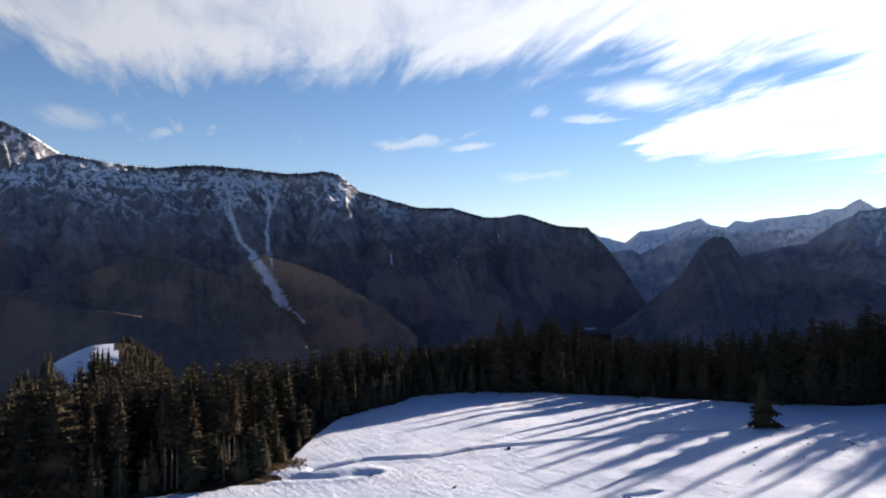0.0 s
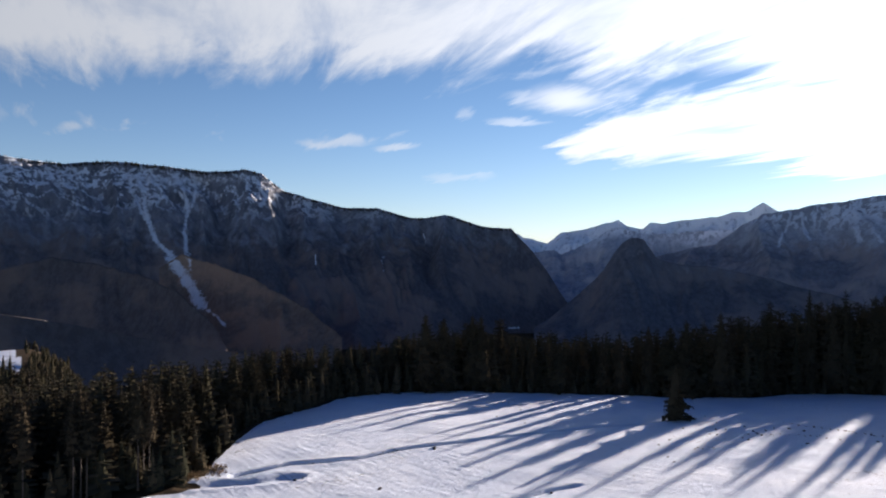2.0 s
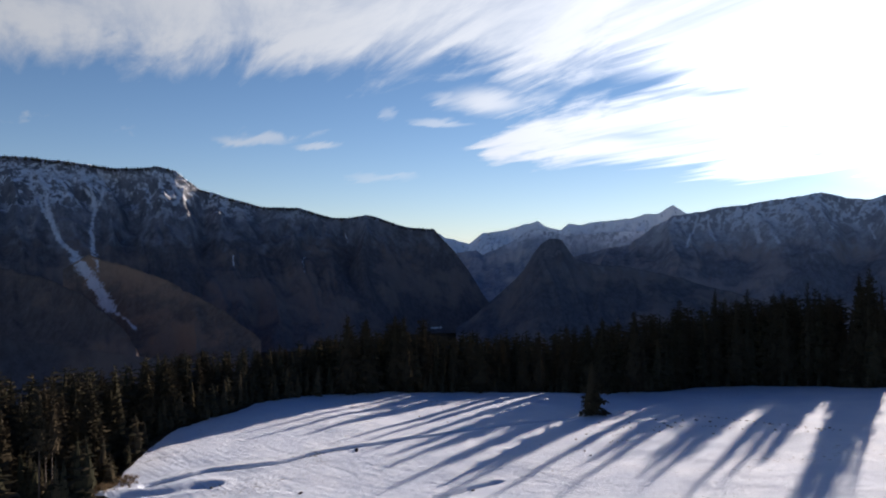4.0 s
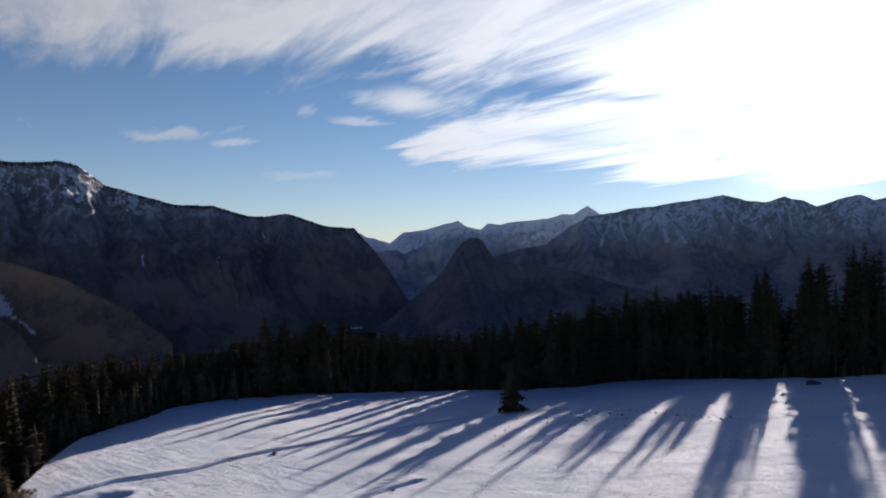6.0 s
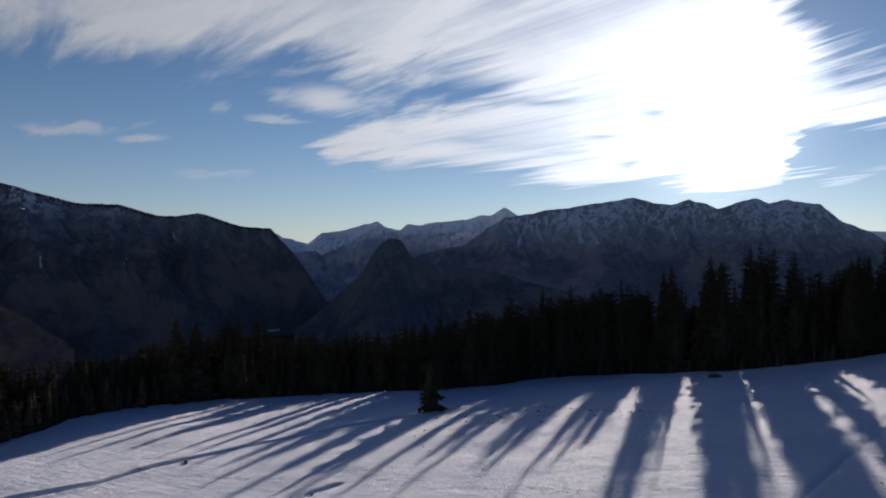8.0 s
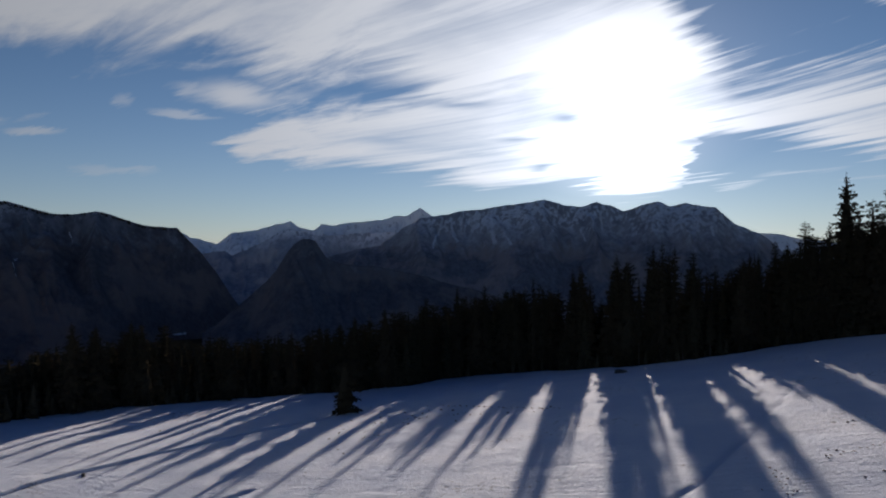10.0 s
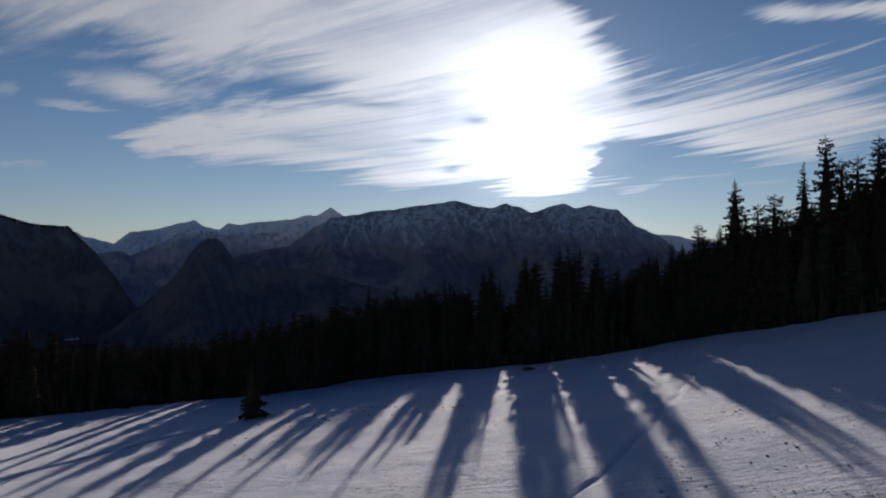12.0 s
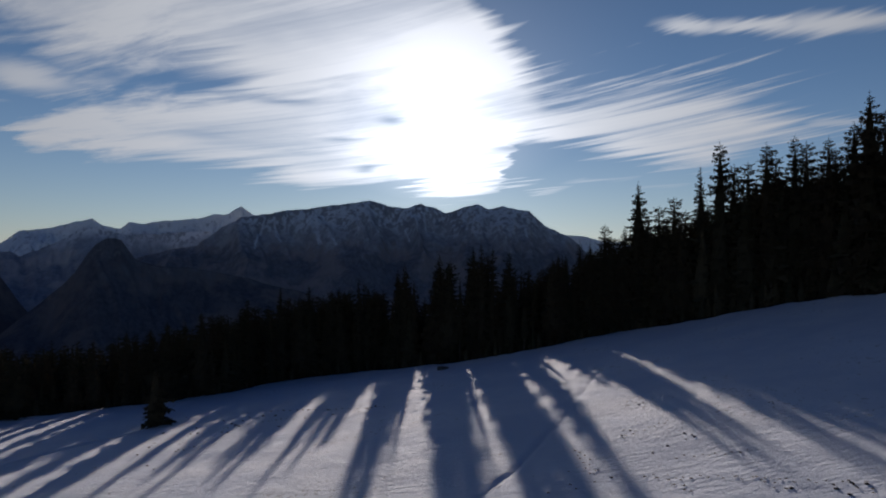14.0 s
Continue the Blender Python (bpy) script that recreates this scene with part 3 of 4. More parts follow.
mountain("mountain_rock_knoll", "steep dark rock knoll at the valley's narrows", [(14.0, -6.6), (15.3, -5.7), (18.4, -3.1), (19.7, -1.8), (20.6, -0.3), (21.1, 0.45), (21.7, 0.85), (22.4, 0.95), (22.9, 0.8), (23.4, 0.0), (23.9, -0.7), (25.5, -1.2), (28.5, -1.4), (32, -2.2), (38, -3.8), (46, -6.8)],
         2700, 420, 350, VALLEY, M_KNOLL, 28, 59, rib_len=130.0, steps=(260, 50))
mountain("hill_upper_spur", "brown grassy spur below the long ridge, its paler tone imitating sun", [(-16.5, -1.5), (-14.8, -0.3), (-12.9, -1.1), (-10.6, -1.8), (-7.8, -3.3), (-5.0, -5.0), (-3.1, -6.6), (-2.2, -7.5)], [2450, 2450, 2400, 2300, 2200, 2100, 2000, 1950], 350, 350, VALLEY, M_GRASSY_SUNLIT, 18, 61, chutes=CHUTES, jag=1.5, steps=(200, 40))
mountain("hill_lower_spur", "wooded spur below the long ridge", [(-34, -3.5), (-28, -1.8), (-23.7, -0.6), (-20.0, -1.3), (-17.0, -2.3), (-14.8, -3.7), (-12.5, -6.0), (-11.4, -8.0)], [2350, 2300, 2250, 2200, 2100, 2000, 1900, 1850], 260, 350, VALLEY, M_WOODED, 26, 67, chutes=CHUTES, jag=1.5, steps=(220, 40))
mountain("hill_near_woods", "low wooded hill in the shade", [(-60, -1), (-45, -1.5), (-37.2, -1.9), (-33.3, -3.2), (-29.0, -4.2), (-24.1, -5.2), (-17.9, -6.8), (-12.5, -8.0), (-4, -9.6), (6, -12)], [1300, 1300, 1300, 1250, 1200, 1200, 1150, 1100, 1100, 1100], 220, 350, VALLEY + 60, M_WOODED, 3, 81, jag=0.3, steps=(260, 50))


# ---- trees ----


def branch(verts, faces, root, yaw, length, droop, width, rng, segs, twigs):
    """One spruce bough: a drooping plate with toothed edges and hanging twigs."""
    c, s = math.cos(yaw), math.sin(yaw)
    spine, base = [], len(verts)
    for i in range(segs + 1):
        t = i / segs
        out = length * t
        z = root[2] + length * (0.10 * t - droop * t * t + 0.18 * droop * t ** 4)
        spine.append((root[0] + c * out, root[1] + s * out, z))
    if not twigs:
        for i, (x, y, z) in enumerate(spine):
            t = i / segs
            w = width * length * (math.sin(math.pi * min(t * 0.9 + 0.12, 1)) * 0.9 + 0.08) * rng.uniform(0.7, 1.25) * (1 if i < segs else 0.2)
            sag = 0.35 * w
            verts.append((x, y, z))
            verts.append((x - s * w + c * w * 0.5, y + c * w + s * w * 0.5, z - sag))
            verts.append((x + s * w + c * w * 0.5, y - c * w + s * w * 0.5, z - sag))
        for i in range(segs):
            a, b = base + 3 * i, base + 3 * i + 3
            faces.extend([(a, b, a + 1), (a, a + 2, b), (a + 1, b, b + 1), (a + 2, b + 2, b)])
        return
    thin = 0.035 * length + 0.02
    for i, (x, y, z) in enumerate(spine):
        w = thin * (1.2 - i / segs)
        verts.append((x - s * w, y + c * w, z))
        verts.append((x + s * w, y - c * w, z))
    for i in range(segs):
        a = base + 2 * i
        faces.append((a, a + 1, a + 3))
        faces.append((a, a + 3, a + 2))
    for i in range(5):
        t = 0.14 + 0.17 * i + rng.uniform(-0.05, 0.05)
        j = min(int(t * segs), segs - 1)
        f = t * segs - j
        p = [spine[j][q] * (1 - f) + spine[j + 1][q] * f for q in range(3)]
        for side in (-1, 1):
            w = width * length * (1.25 - 0.75 * t) * rng.uniform(0.7, 1.3)
            g, n0 = 0.085 * length, len(verts)
            verts.append((p[0] - c * g, p[1] - s * g, p[2]))
            verts.append((p[0] + c * g, p[1] + s * g, p[2]))
            verts.append((p[0] - side * s * w + c * w * 0.75, p[1] + side * c * w + s * w * 0.75, p[2] - rng.uniform(0.15, 0.55) * w))
            faces.append((n0, n0 + 1, n0 + 2))
    for i in range(twigs):
        t = rng.uniform(0.25, 1.0)
        j = min(int(t * segs), segs - 1)
        f = t * segs - j
        p = [spine[j][q] * (1 - f) + spine[j + 1][q] * f for q in range(3)]
        n0, w, l = len(verts), 0.16 * length, rng.uniform(0.2, 0.42) * length * (1.2 - 0.6 * t)
        side = rng.uniform(-0.25, 0.25) * length
        p[0], p[1] = p[0] - s * side * 0.6, p[1] + c * side * 0.6
        verts.extend([(p[0] - c * w, p[1] - s * w, p[2]), (p[0] + c * w, p[1] + s * w, p[2] + 0.02), (p[0] + c * w * 0.4 - s * side * 0.2, p[1] + s * w * 0.4 + c * side * 0.2, p[2] - l)])
        faces.append((n0, n0 + 1, n0 + 2))


def spruce_geometry(rng, height, radius, clear, whorls, boughs, segs, twigs, ragged, taper=0.72):
    """Boughs of a spruce of that height; clear: the bare share of the trunk."""
    verts, faces = [], []
    lean = (rng.uniform(-0.012, 0.012), rng.uniform(-0.012, 0.012))
    lop = rng.uniform(0, 6.28)
    for i in range(whorls):
        t = (i + rng.uniform(-0.3, 0.3)) / (whorls - 1)
        t = min(max(t, 0.0), 1.0)
        t = 1 - (1 - t) ** 1.12
        h = height * (clear + (0.985 - clear) * t)
        full = radius * ((1 - t) ** (taper + 0.04 if twigs else taper - 0.04)) * (0.72 + 0.28 * min(t * 5, 1)) + (0.011 if twigs else 0.014) * height
        gap = 0.45 * height / whorls
        count = boughs + (2 if t > 0.45 and twigs else 0)
        for j in range(count):
            yaw = 6.2832 * (j + rng.uniform(-0.35, 0.35)) / count + i * 2.4
            length = full * rng.uniform(1 - ragged, 1.08) * (1 + 0.15 * math.cos(yaw - lop))
            droop = 0.72 - 0.95 * t + rng.uniform(-0.2, 0.2)
            branch(verts, faces, (lean[0] * h, lean[1] * h, h + rng.uniform(-gap, gap)), yaw, length, droop, 0.30 + 0.08 * t, rng, segs, twigs)
    # the shaded inside of the crown
    core, sides = len(verts), 7
    rings = max(5, whorls // 3)
    for i in range(rings):
        t = i / (rings - 1)
        h = height * (clear + 0.02 + (0.95 - clear) * t)
        for j in range(sides):
            a = 6.2832 * (j + 0.5 * (i % 2)) / sides
            q = (radius * 0.55 * (1 - t) ** 0.9 * (0.7 + 0.3 * min(t * 5, 1)) + 0.01) * rng.uniform(0.6, 1.2)
            verts.append((q * math.cos(a) + lean[0] * h, q * math.sin(a) + lean[1] * h, h - rng.uniform(0, 0.03) * height))
    for i in range(rings - 1):
        for j in range(sides):
            p, q = core + i * sides + j, core + i * sides + (j + 1) % sides
            faces.append((p, q, q + sides))
            faces.append((p, q + sides, p + sides))
    tip = len(verts)
    verts.extend([(0.05, 0, height * 0.95), (-0.03, 0.05, height * 0.95), (-0.03, -0.05, height * 0.95), (lean[0] * height, lean[1] * height, height * (1.015 if twigs else 1.0))])
    faces.extend([(tip, tip + 1, tip + 3), (tip + 1, tip + 2, tip + 3), (tip + 2, tip, tip + 3)])
    return verts, faces


def trunk_geometry(rng, height, base, sides=7, rings=7):
    verts, faces = [], []
    for i in range(rings):
        t = i / (rings - 1)
        rad = base * (1 - 0.93 * t) * (1 + 0.5 * math.exp(-t * 30))
        for j in range(sides):
            a = 6.2832 * j / sides
            verts.append((rad * math.cos(a) * rng.uniform(0.93, 1.07), rad * math.sin(a) * rng.uniform(0.93, 1.07), -0.6 + (height * 0.97 + 0.6) * t))
    for i in range(rings - 1):
        for j in range(sides):
            q = (j + 1) % sides
            faces.append((i * sides + j, i * sides + q, (i + 1) * sides + q, (i + 1) * sides + j))
    return verts, faces


def spruce(seed, height, radius, clear=0.12, whorls=33, boughs=6, segs=2, twigs=3, ragged=0.35, girth=0.012, taper=0.72, label="tall dark green spruce at the edge of the snow meadow"):
    rng = random.Random(seed)
    tree = tagged(new("spruce_tree"), label, "tree", group="spruces round the meadow")
    for part_name, (verts, faces), mat in (("trunk", trunk_geometry(rng, height, girth * height + 0.05), BARK), ("crown", spruce_geometry(rng, height, radius, clear, whorls, boughs, segs, twigs, ragged, taper), NEEDLES)):
        ob = new(part_name, mesh_of(part_name, verts, faces, mat, smooth=False))
        ob.parent = tree
    return tree


TREE_H = 20.0
kinds = [spruce(101, TREE_H, 4.3, 0.03), spruce(102, TREE_H, 3.2, 0.10, ragged=0.45), spruce(103, TREE_H, 4.8, 0.02), spruce(104, TREE_H, 2.6, 0.24, ragged=0.5, whorls=34),
         spruce(105, TREE_H, 4.1, 0.05, whorls=35, ragged=0.3), spruce(106, TREE_H, 4.5, 0.06, whorls=36, ragged=0.55),
         spruce(107, TREE_H, 1.9, 0.45, whorls=26, boughs=5, ragged=0.5, girth=0.004, label="slender spruce with a bare pale trunk at the meadow's edge"),
         spruce(108, TREE_H, 2.5, 0.10, whorls=30, boughs=6, ragged=0.45, taper=0.38), spruce(109, TREE_H, 2.5, 0.12, whorls=29, boughs=6, ragged=0.5, taper=0.30), spruce(110, TREE_H, 2.5, 0.06, whorls=32, boughs=6, ragged=0.4, taper=0.46)]
CROWN = [4.3, 3.2, 4.8, 2.6, 4.1, 4.5, 1.9, 2.5, 2.5, 2.5]
spare = list(kinds)
# the forest's skyline, with tree heights fitted to the camera's view: bearing and elevation of the tops
SKYLINE = [(-60, -9), (-35, -9.2), (-30, -9.6), (-24, -8.6), (-16, -8.2), (-10, -7.7), (0, -7.3), (6, -6.8), (20, -6.8), (25, -6.2), (29, -5.4), (33, -4.5), (37, -3.8), (43, -2.9), (50, -1.7), (57, -1.2), (61, -0.6), (64, 1.5), (67, 2.6), (70, 4.4), (73, 6.0), (78, 6.8), (81, 8), (90, 11), (110, 11)]


def skyline_height(x, y):
    r, a = math.hypot(x, y), math.degrees(math.atan2(x, y))
    e = float(np.interp(a, [q[0] for q in SKYLINE], [q[1] for q in SKYLINE]))
    return EYE + r * math.tan(radians(e)) - float(ground_z(x, y))


placed = []


def plant(x, y, height, rng, kind=None, wide=None):
    tree = rng.choice(kinds[:6]) if kind is None else kinds[kind]
    f = height / TREE_H
    wide = wide or f ** 0.85 * rng.uniform(0.9, 1.2)
    m = Matrix.Translation((x, y, float(ground_z(x, y)))) @ Matrix.Rotation(rng.uniform(0, 6.28), 4, "Z")
    if spare and tree in spare:
        spare.remove(tree)
        tree.matrix_basis = m
        made = tree
    else:
        made = copy_thing(tree, m)
    made.scale = (wide, wide, f)
    placed.append((x, y))


rng = random.Random(7)
A = radians(SUN_AZ)
# where low sun comes through the belt: offsets from the line to the sun, and how far along it the light first reaches the snow
LANES = [(28.9, 31.2, 104), (23.4, 28.6, 56), (19.2, 22.6, 80), (17.6, 19.2, 106), (12.9, 14.1, 118), (5.0, 6.9, 92), (5.8, 6.9, 114), (-2.9, -0.3, 92), (-2.7, -1.4, 118), (-5.5, -3.2, 80),
         (-10.4, -8.8, 104), (-11.6, -10.4, 80), (-16.0, -11.8, 72), (-18.6, -17.4, 100), (-20.2, -18.6, 88), (-24.6, -20.2, 65), (-26.7, -24.7, 82), (-31.8, -28.8, 69), (-33.0, -32.0, 88),
         (-37.6, -35.0, 80), (-43.3, -40.9, 86), (-48.6, -46.0, 79), (-53.4, -48.9, 70), (-55.2, -53.6, 108), (-59.3, -56.7, 101), (-62.3, -60.5, 95), (-67.6, -63.0, 92), (-72.5, -70.2, 79), (-76.0, -73.8, 73), (-78.2, -76.6, 88)]
# the trees between the lanes: from, to, and how high they stand over the edge
BELT = [(37.2, 48, 19.5), (31.5, 37, 18), (23.4, 28.6, 16.8), (14.3, 16.9, 18.5), (7.1, 12.7, 21.2), (0.0, 4.7, 20.8), (-8.6, -5.6, 20.8), (-15.8, -12.0, 16.8), (-17.3, -16.1, 20), (-24.5, -20.4, 18.6), (-28.7, -26.8, 20), (-31.7, -29.0, 17.8),
        (-34.8, -33.2, 19), (-40.7, -37.8, 18), (-45.9, -43.5, 16), (-53.3, -48.8, 13), (-56.4, -55.4, 12.5), (-60.3, -59.5, 11), (-62.9, -62.4, 10.5), (-69.9, -67.8, 9.5), (-73.6, -72.7, 10), (-76.4, -76.1, 10), (-87, -78.5, 13.5)]
# thin trees added in the lanes to dapple their light: offset, and how high they stand over the edge
DAPPLE = [(5.4, 17.2), (-4.2, 18), (-5.0, 17), (29.2, 9), (26.5, 18), (18.3, 10), (13.4, 7), (-1.6, 8), (-9.6, 10)]


def sun_line(w, s):
    """The place s metres towards the sun, on the line w metres to the right of the one through the origin."""
    return w * math.cos(A) + s * math.sin(A), -w * math.sin(A) + s * math.cos(A)


def leaves_meadow(w):
    """How far along such a line the meadow ends."""
    for s in np.arange(230, 20, -0.5):
        x, y = sun_line(w, s)
        if math.hypot(x, y) < rim(bearing(x, y)):
            return float(s)


def sun_height(x, y, wide=1.5):
    """How tall a tree may be there without shading the sunlit lanes of the meadow."""
    w = x * math.cos(A) - y * math.sin(A)
    best = 99.0
    for lo, hi, lit in LANES:
        if lo - wide < w < hi + wide:
            p = sun_line(min(max(w, lo), hi), lit)
            best = min(best, float(ground_z(*p)) + math.tan(radians(SUN_EL)) * math.hypot(x - p[0], y - p[1]) - float(ground_z(x, y)))
    return best


# tall trees of the belt towards the sun, in three rows
for lo, hi, over in BELT:
    count = max(1, round((hi - lo) / 2.0))
    broad = 0.82 * (hi - lo) / count + 0.6
    for row in range(3 if over > 15 else 2):
        for i in range(count):
            w = lo + (hi - lo) * (i + 0.5) / count + rng.uniform(-0.2, 0.2) * (hi - lo) / count
            end = leaves_meadow(w)
            if end is None:
                continue
            edge_z = float(ground_z(*sun_line(w, end)))
            x, y = sun_line(w, end + 2.5 + 5 * row + rng.uniform(0, 3))
            plant(x, y, edge_z + over * (rng.uniform(0.98, 1.1) if row == 0 else rng.uniform(0.86, 0.99)) - float(ground_z(x, y)), rng, rng.choice([4, 5, 9]) if row == 0 else rng.choice([7, 8]), broad * rng.uniform(0.95, 1.2) / (3.0 if row == 0 else 2.5))
for w, over in DAPPLE:
    end = leaves_meadow(w)
    x, y = sun_line(w, end + rng.uniform(2, 6))
    plant(x, y, float(ground_z(*sun_line(w, end))) + over - float(ground_z(x, y)), rng, 3, 0.42)
# the tallest trees of the upper edge: bearing, elevation of the top, metres behind the edge, kind, crown's radius
for a, e, beyond, kind, broad in [(59.8, 0.8, 8, 9, 1.3), (61.8, 2.2, 6, 8, 1.7), (62.5, 1.2, 9, 8, 1.6), (64.5, 5.7, 4, 2, 3.6), (66.1, 3.7, 6, 8, 1.9), (67.2, 4.4, 4, 8, 2.2), (68.2, 3.3, 7, 8, 1.8), (69.3, 6.8, 6, 3, 1.9), (70.7, 8.6, 4, 7, 2.4), (71.8, 6.8, 6, 8, 2.2), (72.8, 6.9, 4, 8, 2.2), (74.1, 8.3, 5, 7, 2.5), (74.7, 7.3, 8, 8, 2.2), (75.8, 8.7, 4, 9, 2.2), (76.7, 8.2, 5, 8, 2.4), (78.1, 8.4, 4, 9, 2.4), (78.7, 7.6, 6, 8, 2.2), (79.9, 9.4, 6, 7, 2.6), (80.7, 11.4, 4, 2, 4.2), (81.6, 10.0, 6, 8, 2.6),
                                  (82.9, 11.2, 4, 0, 3.6), (84.8, 11, 3, 1, 3.2),
                                  (-22.4, -10.5, 2, 6, 1.0), (-21.9, -9.6, 2.5, 6, 1.0), (-21.5, -11, 2, 6, 0.9), (-18.0, -9.8, 2, 6, 1.0), (-17.6, -9.2, 3, 6, 1.0), (-17.2, -10.2, 2.2, 6, 0.9), (-25.6, -10.4, 2, 6, 1.0),
                                  (-27.4, -7.2, 42, 0, 2.3), (-26.1, -8.3, 44, 4, 2.0), (-25.2, -8.6, 40, 8, 2.2), (-29.9, -8.7, 2, 2, 3.2), (-31.6, -9.0, 3, 0, 3.0)]:
    r = float(rim(a)) + beyond
    x, y = r * math.sin(radians(a)), r * math.cos(radians(a))
    plant(x, y, EYE + r * math.tan(radians(e)) - float(ground_z(x, y)), rng, kind, 1.6 * broad / CROWN[kind])
# dense edge of the forest elsewhere
for lo, hi, step, depth in [(-42, 8, 1.6, 22), (64, 94, 1.1, 26)]:
    a = lo
    while a < hi:
        for row in range(3):
            aa = a + rng.uniform(-0.9, 0.9)
            r = float(rim(aa)) + (6.0 if -17 < aa < 0 else 2.5) + row * depth / 3 + rng.uniform(0, depth / 4)
            x, y = r * math.sin(radians(aa)), r * math.cos(radians(aa))
            h = skyline_height(x, y) * rng.uniform(0.66, 0.97)
            if all((x - p) ** 2 + (y - q) ** 2 > 3.5 for p, q in placed):
                plant(x, y, min(max(h, 7), 34), rng)
        a += step


def merged_trees(name, label, category, spots, seed, whorls, boughs, clear=0.03):
    """Many small or far spruces in one mesh; spots: x, y, height, width factor."""
    rng = random.Random(seed)
    base = []
    for i in range(6):
        v, f = spruce_geometry(rng, TREE_H, rng.uniform(2.9, 3.9), clear, whorls, boughs, 2, 0, 0.4, rng.uniform(0.5, 0.72))
        base.append((np.array(v), np.array(f)))
    ground = ground_z(np.array([q[0] for q in spots]), np.array([q[1] for q in spots]))
    verts, faces, count = [], [], 0
    for (x, y, h, wide), z in zip(spots, ground):
        v, f = base[rng.randrange(6)]
        t = rng.uniform(0, 6.28)
        c, s = math.cos(t), math.sin(t)
        k1 = (h / TREE_H) ** 0.75 * wide
        verts.append(np.stack([(v[:, 0] * c - v[:, 1] * s) * k1 + x, (v[:, 0] * s + v[:, 1] * c) * k1 + y, v[:, 2] * h / TREE_H + z - 0.1], 1))
        faces.append(f + count)
        count += len(v)
    me = mesh_of(name, np.concatenate(verts), np.concatenate(faces).tolist(), FAR_NEEDLES, smooth=False)
    tagged(new(name, me), label, category, kind="stuff")


rng = random.Random(11)
spots = []
for a in np.arange(-42, 94, 0.55):
    for row in range(5 if a > 6 else 3):
        aa = float(a) + rng.uniform(-0.5, 0.5)
        belt = float(rim(aa))
        r = belt + (14 if aa < -4 else 3) + row * 10 + rng.uniform(0, 10)
        x, y = r * math.sin(radians(aa)), r * math.cos(radians(aa))
        tall = min(max(skyline_height(x, y) * (rng.uniform(0.88, 1.03) if 2 < aa < 62 else rng.uniform(0.74, 0.97)), 6), 30)
        if 0 < aa < 66:
            tall = min(tall, sun_height(x, y) * rng.uniform(0.8, 1.0))
        if tall > 3:
            spots.append((x, y, tall, rng.uniform(1.0, 1.35)))


def clear_of_glade(x, y, margin):
    """Not on the open snow of the knoll (margin in degrees), nor, with a margin, where a tree would shade it."""
    r = math.hypot(x, y)
    az, el = math.degrees(math.atan2(x, y)), math.degrees(math.atan2(float(ground_z(x, y)) - EYE, r))
    near = [in_glade(np.array(az + d), np.array(el + e)) for d in (0, 0.4, -0.4) for e in (0, -0.4)]
    if 230 < r < 480 and any(near):
        return False
    if margin < 0:
        return True
    off, out = r * math.sin(radians(az + 28.2)), r * math.cos(radians(az + 28.2))
    return not (5 < off < 75 and 335 < out < 500 and off - 0.25 * (out - 335) > -25) and not (out > 380 and -60 < off < 75 and out < 490)


# the woods farther down the slope
far_spots = []
for i in range(520):
    aa, r = rng.uniform(-45, 62), rng.uniform(150, 520) ** 1.0
    if r < rim(aa) + 60:
        continue
    x, y = r * math.sin(radians(aa)), r * math.cos(radians(aa))
    if clear_of_glade(x, y, 2.0):
        far_spots.append((x, y, rng.uniform(13, 20), rng.uniform(1.2, 1.7)))
for i in range(620):
    aa, r = rng.uniform(-37, -21), rng.uniform(180, 460)
    x, y = r * math.sin(radians(aa)), r * math.cos(radians(aa))
    if clear_of_glade(x, y, 2.0):
        far_spots.append((x, y, rng.uniform(10, 16), rng.uniform(1.0, 1.5)))
    elif clear_of_glade(x, y, -1.0) and aa > -26.5:
        far_spots.append((x, y, rng.uniform(3.5, 5.5), rng.uniform(1.6, 2.3)))
for i in range(260):
    aa, r = rng.uniform(-26, -17), rng.uniform(170, 430)
    x, y = r * math.sin(radians(aa)), r * math.cos(radians(aa))
    if clear_of_glade(x, y, 2.0):
        far_spots.append((x, y, rng.uniform(11, 17), rng.uniform(1.0, 1.5)))
for i in range(110):
    off, out = rng.uniform(9, 46), rng.uniform(325, 400)
    aa, r = math.degrees(math.atan2(off, out)) - 26.6, math.hypot(off, out)
    far_spots.append((r * math.sin(radians(aa)), r * math.cos(radians(aa)), rng.uniform(4, 7.5), rng.uniform(2.0, 2.8)))
merged_trees("forest_slope", "spruce forest on the slope down to the valley", "forest", far_spots, 14, 8, 5)
merged_trees("forest", "dense dark spruce forest falling away behind the meadow", "forest", spots, 12, 16, 6)


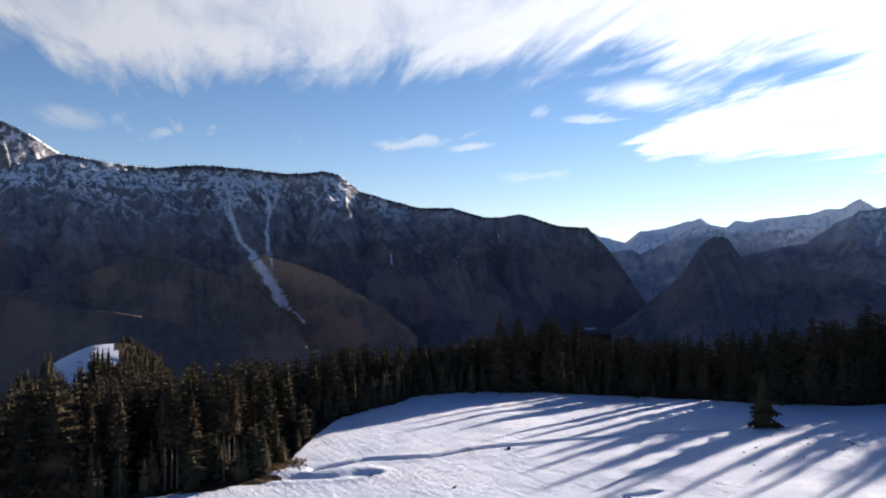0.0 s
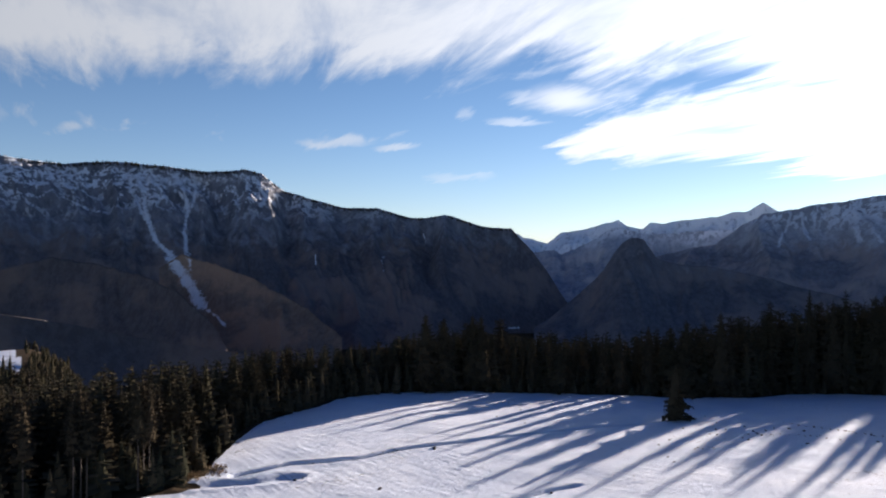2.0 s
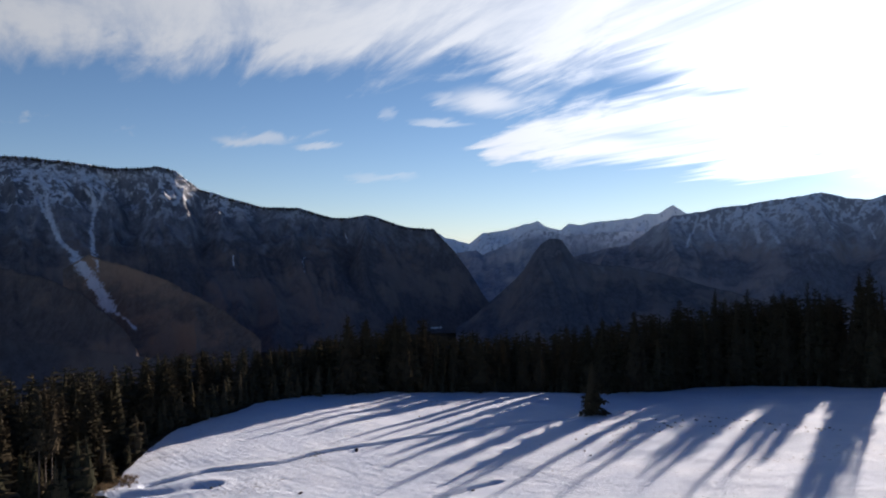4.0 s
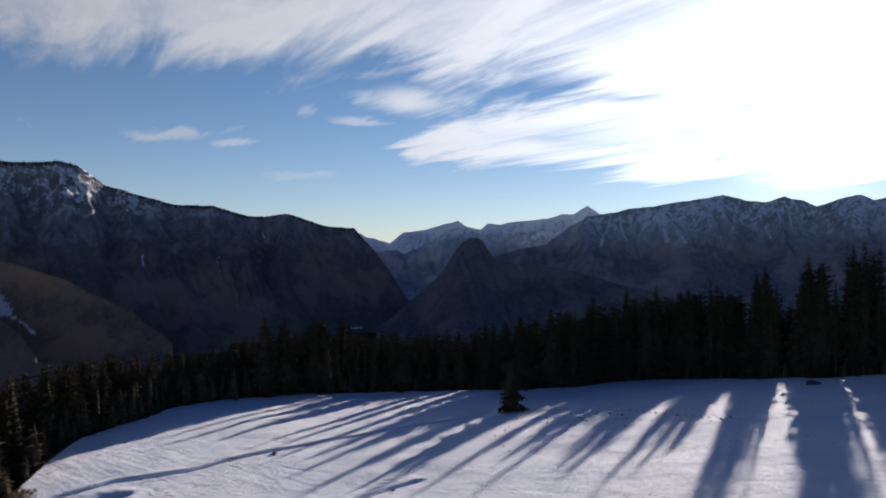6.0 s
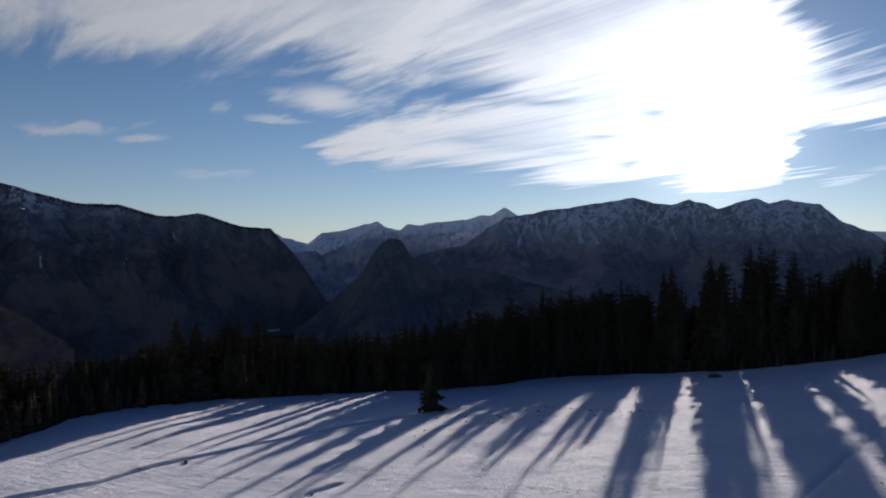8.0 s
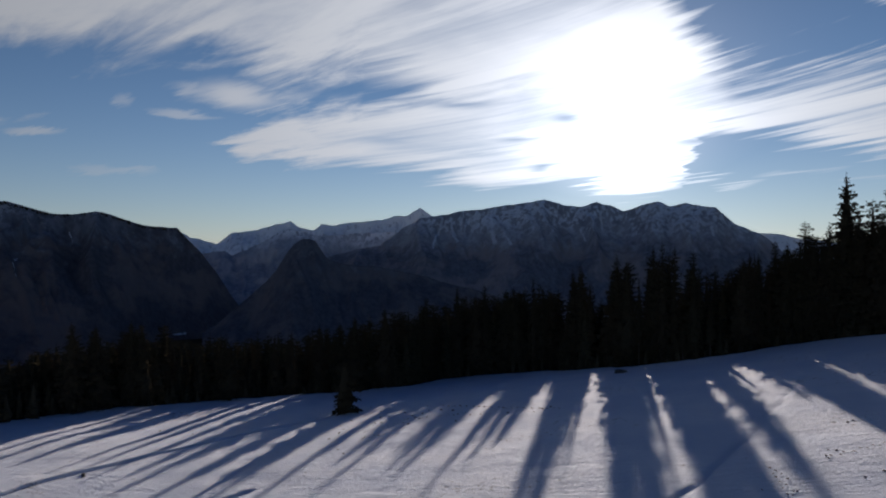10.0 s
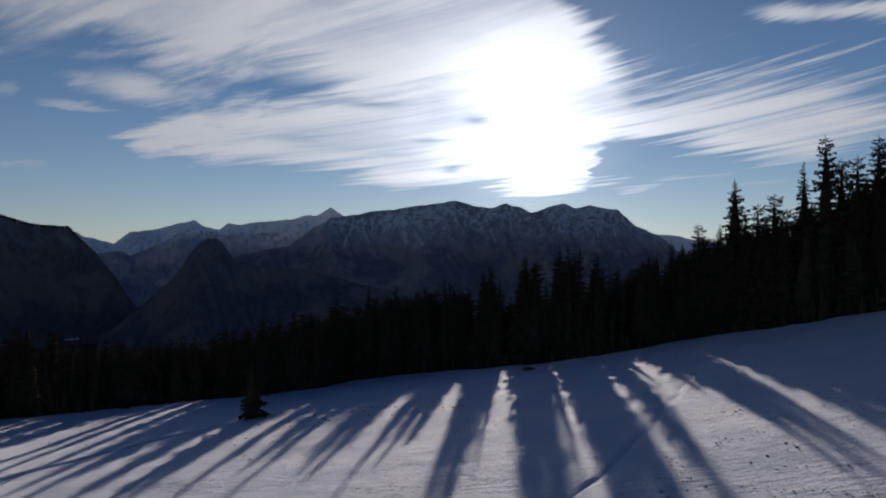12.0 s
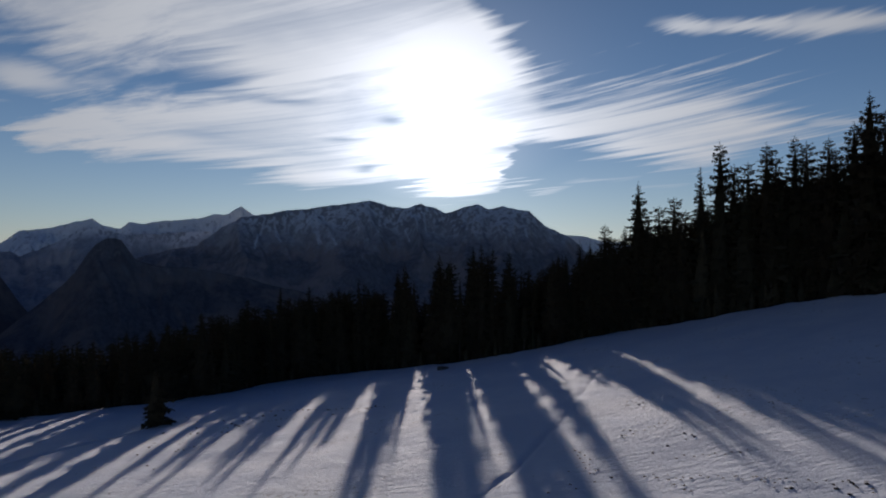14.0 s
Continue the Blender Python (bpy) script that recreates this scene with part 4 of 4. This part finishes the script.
def build_ridge_trees():
    """Small conifers that fringe the crest of the long ridge."""
    rng = random.Random(17)
    crest = RIDGE
    verts, faces = [], []
    for i in range(520):
        a = rng.uniform(-33, 13)
        e = float(np.interp(a, [c[0] for c in crest], [c[1] for c in crest]))
        p = toward(a, e, 3200 - rng.uniform(0, 25))
        h, w = rng.uniform(6, 15) * (1.0 if a < -8 else 0.7), rng.uniform(2.5, 5)
        p.z -= rng.uniform(4, 12)
        n0 = len(verts)
        for q in range(5):
            t = 6.2832 * q / 5 + i
            verts.append((p.x + w * math.cos(t), p.y + w * math.sin(t), p.z - 3))
        verts.append((p.x, p.y, p.z + h))
        faces.extend((n0 + q, n0 + (q + 1) % 5, n0 + 5) for q in range(5))
    tagged(new("ridge_trees", mesh_of("ridge_trees", verts, faces, FAR_NEEDLES, smooth=False)), "tiny dark conifers fringing the mountain ridge", "trees", kind="stuff")


build_ridge_trees()
# young growth along the edge
spots = []
for a in np.arange(-50, 100, 0.26):
    aa = float(a) + rng.uniform(-0.3, 0.3)
    r = float(rim(aa)) + rng.uniform(0.5, 6.0)
    x, y = r * math.sin(radians(aa)), r * math.cos(radians(aa))
    tall = rng.uniform(1.2, 4.2) if 10 < aa < 64 else rng.uniform(2.5, 6.5)
    if aa < -8 and rng.random() < 0.6:
        continue
    if 5 < aa < 64:
        tall = min(tall, sun_height(x, y))
    spots.append((x, y, tall, rng.uniform(1.2, 1.7)))
merged_trees("undergrowth", "low young spruces along the forest edge", "undergrowth", spots, 13, 7, 6, 0.0)

# the lone young spruce on the meadow
lone = spruce(201, 8.4, 3.3, 0.02, whorls=13, boughs=9, segs=3, twigs=3, ragged=0.35, taper=0.92, label="small lone young spruce standing on the snow meadow")
lone["group"] = ""
lone.matrix_basis = pose(45.7, 96.5, float(ground_z(45.7, 96.5)))


# ---- small things on the snow ----


def lump(name, label, category, group, x, y, size, mat, rng, flat=0.5):
    """A small uneven clod, part sunk in the snow."""
    bm = bmesh.new()
    bmesh.ops.create_icosphere(bm, subdivisions=2, radius=size)
    for v in bm.verts:
        v.co *= 1 + rng.uniform(-0.28, 0.28)
        v.co.z *= flat
    me = bpy.data.meshes.new(name)
    bm.to_mesh(me)
    bm.free()
    me.materials.append(mat)
    ob = new(name, me)
    ob.matrix_basis = pose(x, y, float(ground_z(x, y)) + 0.12 * size, 0, 0, rng.uniform(0, 360))
    return tagged(ob, label, category, group)


rng = random.Random(23)
lump("boulder", "dark flat boulder lying in the snow near the forest edge", "rock", "", 94.6, 84.1, 1.2, STONE, rng, 0.45)
# earth thrown up through the snow, and dark clods imitating shaded prints: middle of a cluster, spread, count, size
for cx, cy, spread, count, size in [(59.9, 23.3, 0.9, 4, 0.22), (56.0, 25.6, 0.6, 3, 0.2), (70.2, 32.4, 0.9, 2, 0.22), (60.4, 31.0, 0.9, 3, 0.2), (48.9, 27.7, 1.7, 8, 0.2), (51.7, 9.2, 1.6, 8, 0.28), (70.4, 18.9, 1.2, 2, 0.2),
                                    (64.9, 70.6, 1.4, 4, 0.35), (62.1, 79.1, 3.0, 4, 0.3), (56.8, 83.7, 4.2, 7, 0.3), (50.2, 83.7, 3.5, 7, 0.32), (48.1, 87.4, 2.3, 4, 0.3), (53.2, 95.5, 3.6, 4, 0.3), (36.6, 78.7, 3.3, 4, 0.3),
                                    (-7.6, 76.0, 0.4, 2, 0.35), (0.9, 71.6, 0.5, 2, 0.35), (25.4, 102.7, 3.2, 4, 0.3), (8.5, 85.8, 0.4, 2, 0.4), (18.0, 66.4, 1.0, 3, 0.3)]:
    for i in range(count):
        lump("dark_clod", "dark clod of earth and grass poking through the snow; some imitate shaded prints", "earth clod", "clods of earth on the snow", cx + rng.gauss(0, spread), cy + rng.gauss(0, spread), 0.55 * size * rng.uniform(0.6, 1.2), SOIL_AND_SHADE, rng)


def build_dry_grass():
    """Tufts of dead grass where the snow has melted along the bank at the wood's edge."""
    rng = random.Random(31)
    verts, faces = [], []
    for i in range(260):
        p = rng.uniform(0, 1)
        bx, by = -21.8 + 4.3 * p + rng.gauss(0, 0.8), 75.9 + 5.1 * p + rng.gauss(0, 0.9)
        z = float(ground_z(bx, by))
        for j in range(9):
            x, y, t = bx + rng.gauss(0, 0.12), by + rng.gauss(0, 0.12), rng.uniform(0, 6.28)
            h, lean, n0 = rng.uniform(0.2, 0.5), rng.uniform(0.05, 0.3), len(verts)
            c, s = math.cos(t), math.sin(t)
            verts.extend([(x - s * 0.03, y + c * 0.03, z - 0.05), (x + s * 0.03, y - c * 0.03, z - 0.05), (x + c * lean, y + s * lean, z + h)])
            faces.append((n0, n0 + 1, n0 + 2))
    tagged(new("dry_grass", mesh_of("dry_grass", verts, faces, STRAW, smooth=False)), "dry brown grass showing at the edge of the snow", "grass", kind="stuff")


# from, to, and the length of a step
PRINTS = [((50.9, 23.7), (53.2, 7.8), 0.6), ((54.7, 32.1), (49.8, 27.4), 0.6), ((58.7, 29.6), (64.4, 26.5), 0.6), ((50.9, 21.4), (48.4, 18.7), 0.6), ((53.0, 10.3), (51.6, 7.5), 0.6), ((55.1, 22.7), (57.4, 17.1), 0.6), ((59.4, 90.5), (65.6, 68.4), 0.6), ((49.2, 83.8), (58.2, 79.7), 0.6), ((39.3, 78.1), (42.3, 77.8), 0.6), ((52.5, 15.7), (50.0, 12.8), 0.6)]


def build_footprints():
    """Lines of prints, each a low dark lump whose colour imitates the shade in a dent."""
    rng = random.Random(37)
    verts, faces = [], []
    for (ax, ay), (bx, by), step in PRINTS:
        length = math.hypot(bx - ax, by - ay)
        for i in range(int(length / step)):
            t = (i + rng.uniform(-0.3, 0.3)) * step / length
            side = (0.22 if i % 2 else -0.22) + rng.gauss(0, 0.12)
            x, y = ax + (bx - ax) * t - (by - ay) / length * side, ay + (by - ay) * t + (bx - ax) / length * side
            z, n0, size = float(ground_z(x, y)) + 0.05, len(verts), rng.uniform(0.10, 0.2)
            turn = rng.uniform(0, 6.28)
            for q in range(6):
                u = 6.2832 * q / 6
                px, py = size * math.cos(u), size * 0.7 * math.sin(u)
                verts.append((x + px * math.cos(turn) - py * math.sin(turn), y + px * math.sin(turn) + py * math.cos(turn), z + rng.uniform(-0.02, 0.04)))
            verts.append((x, y, z + 0.05))
            faces.extend((n0 + q, n0 + (q + 1) % 6, n0 + 6) for q in range(6))
    tagged(new("footprints", mesh_of("footprints", verts, faces, SOIL_AND_SHADE, smooth=False)), "rows of animal prints across the snow, their shade as dark lumps", "footprints", kind="stuff")


build_dry_grass()
build_footprints()
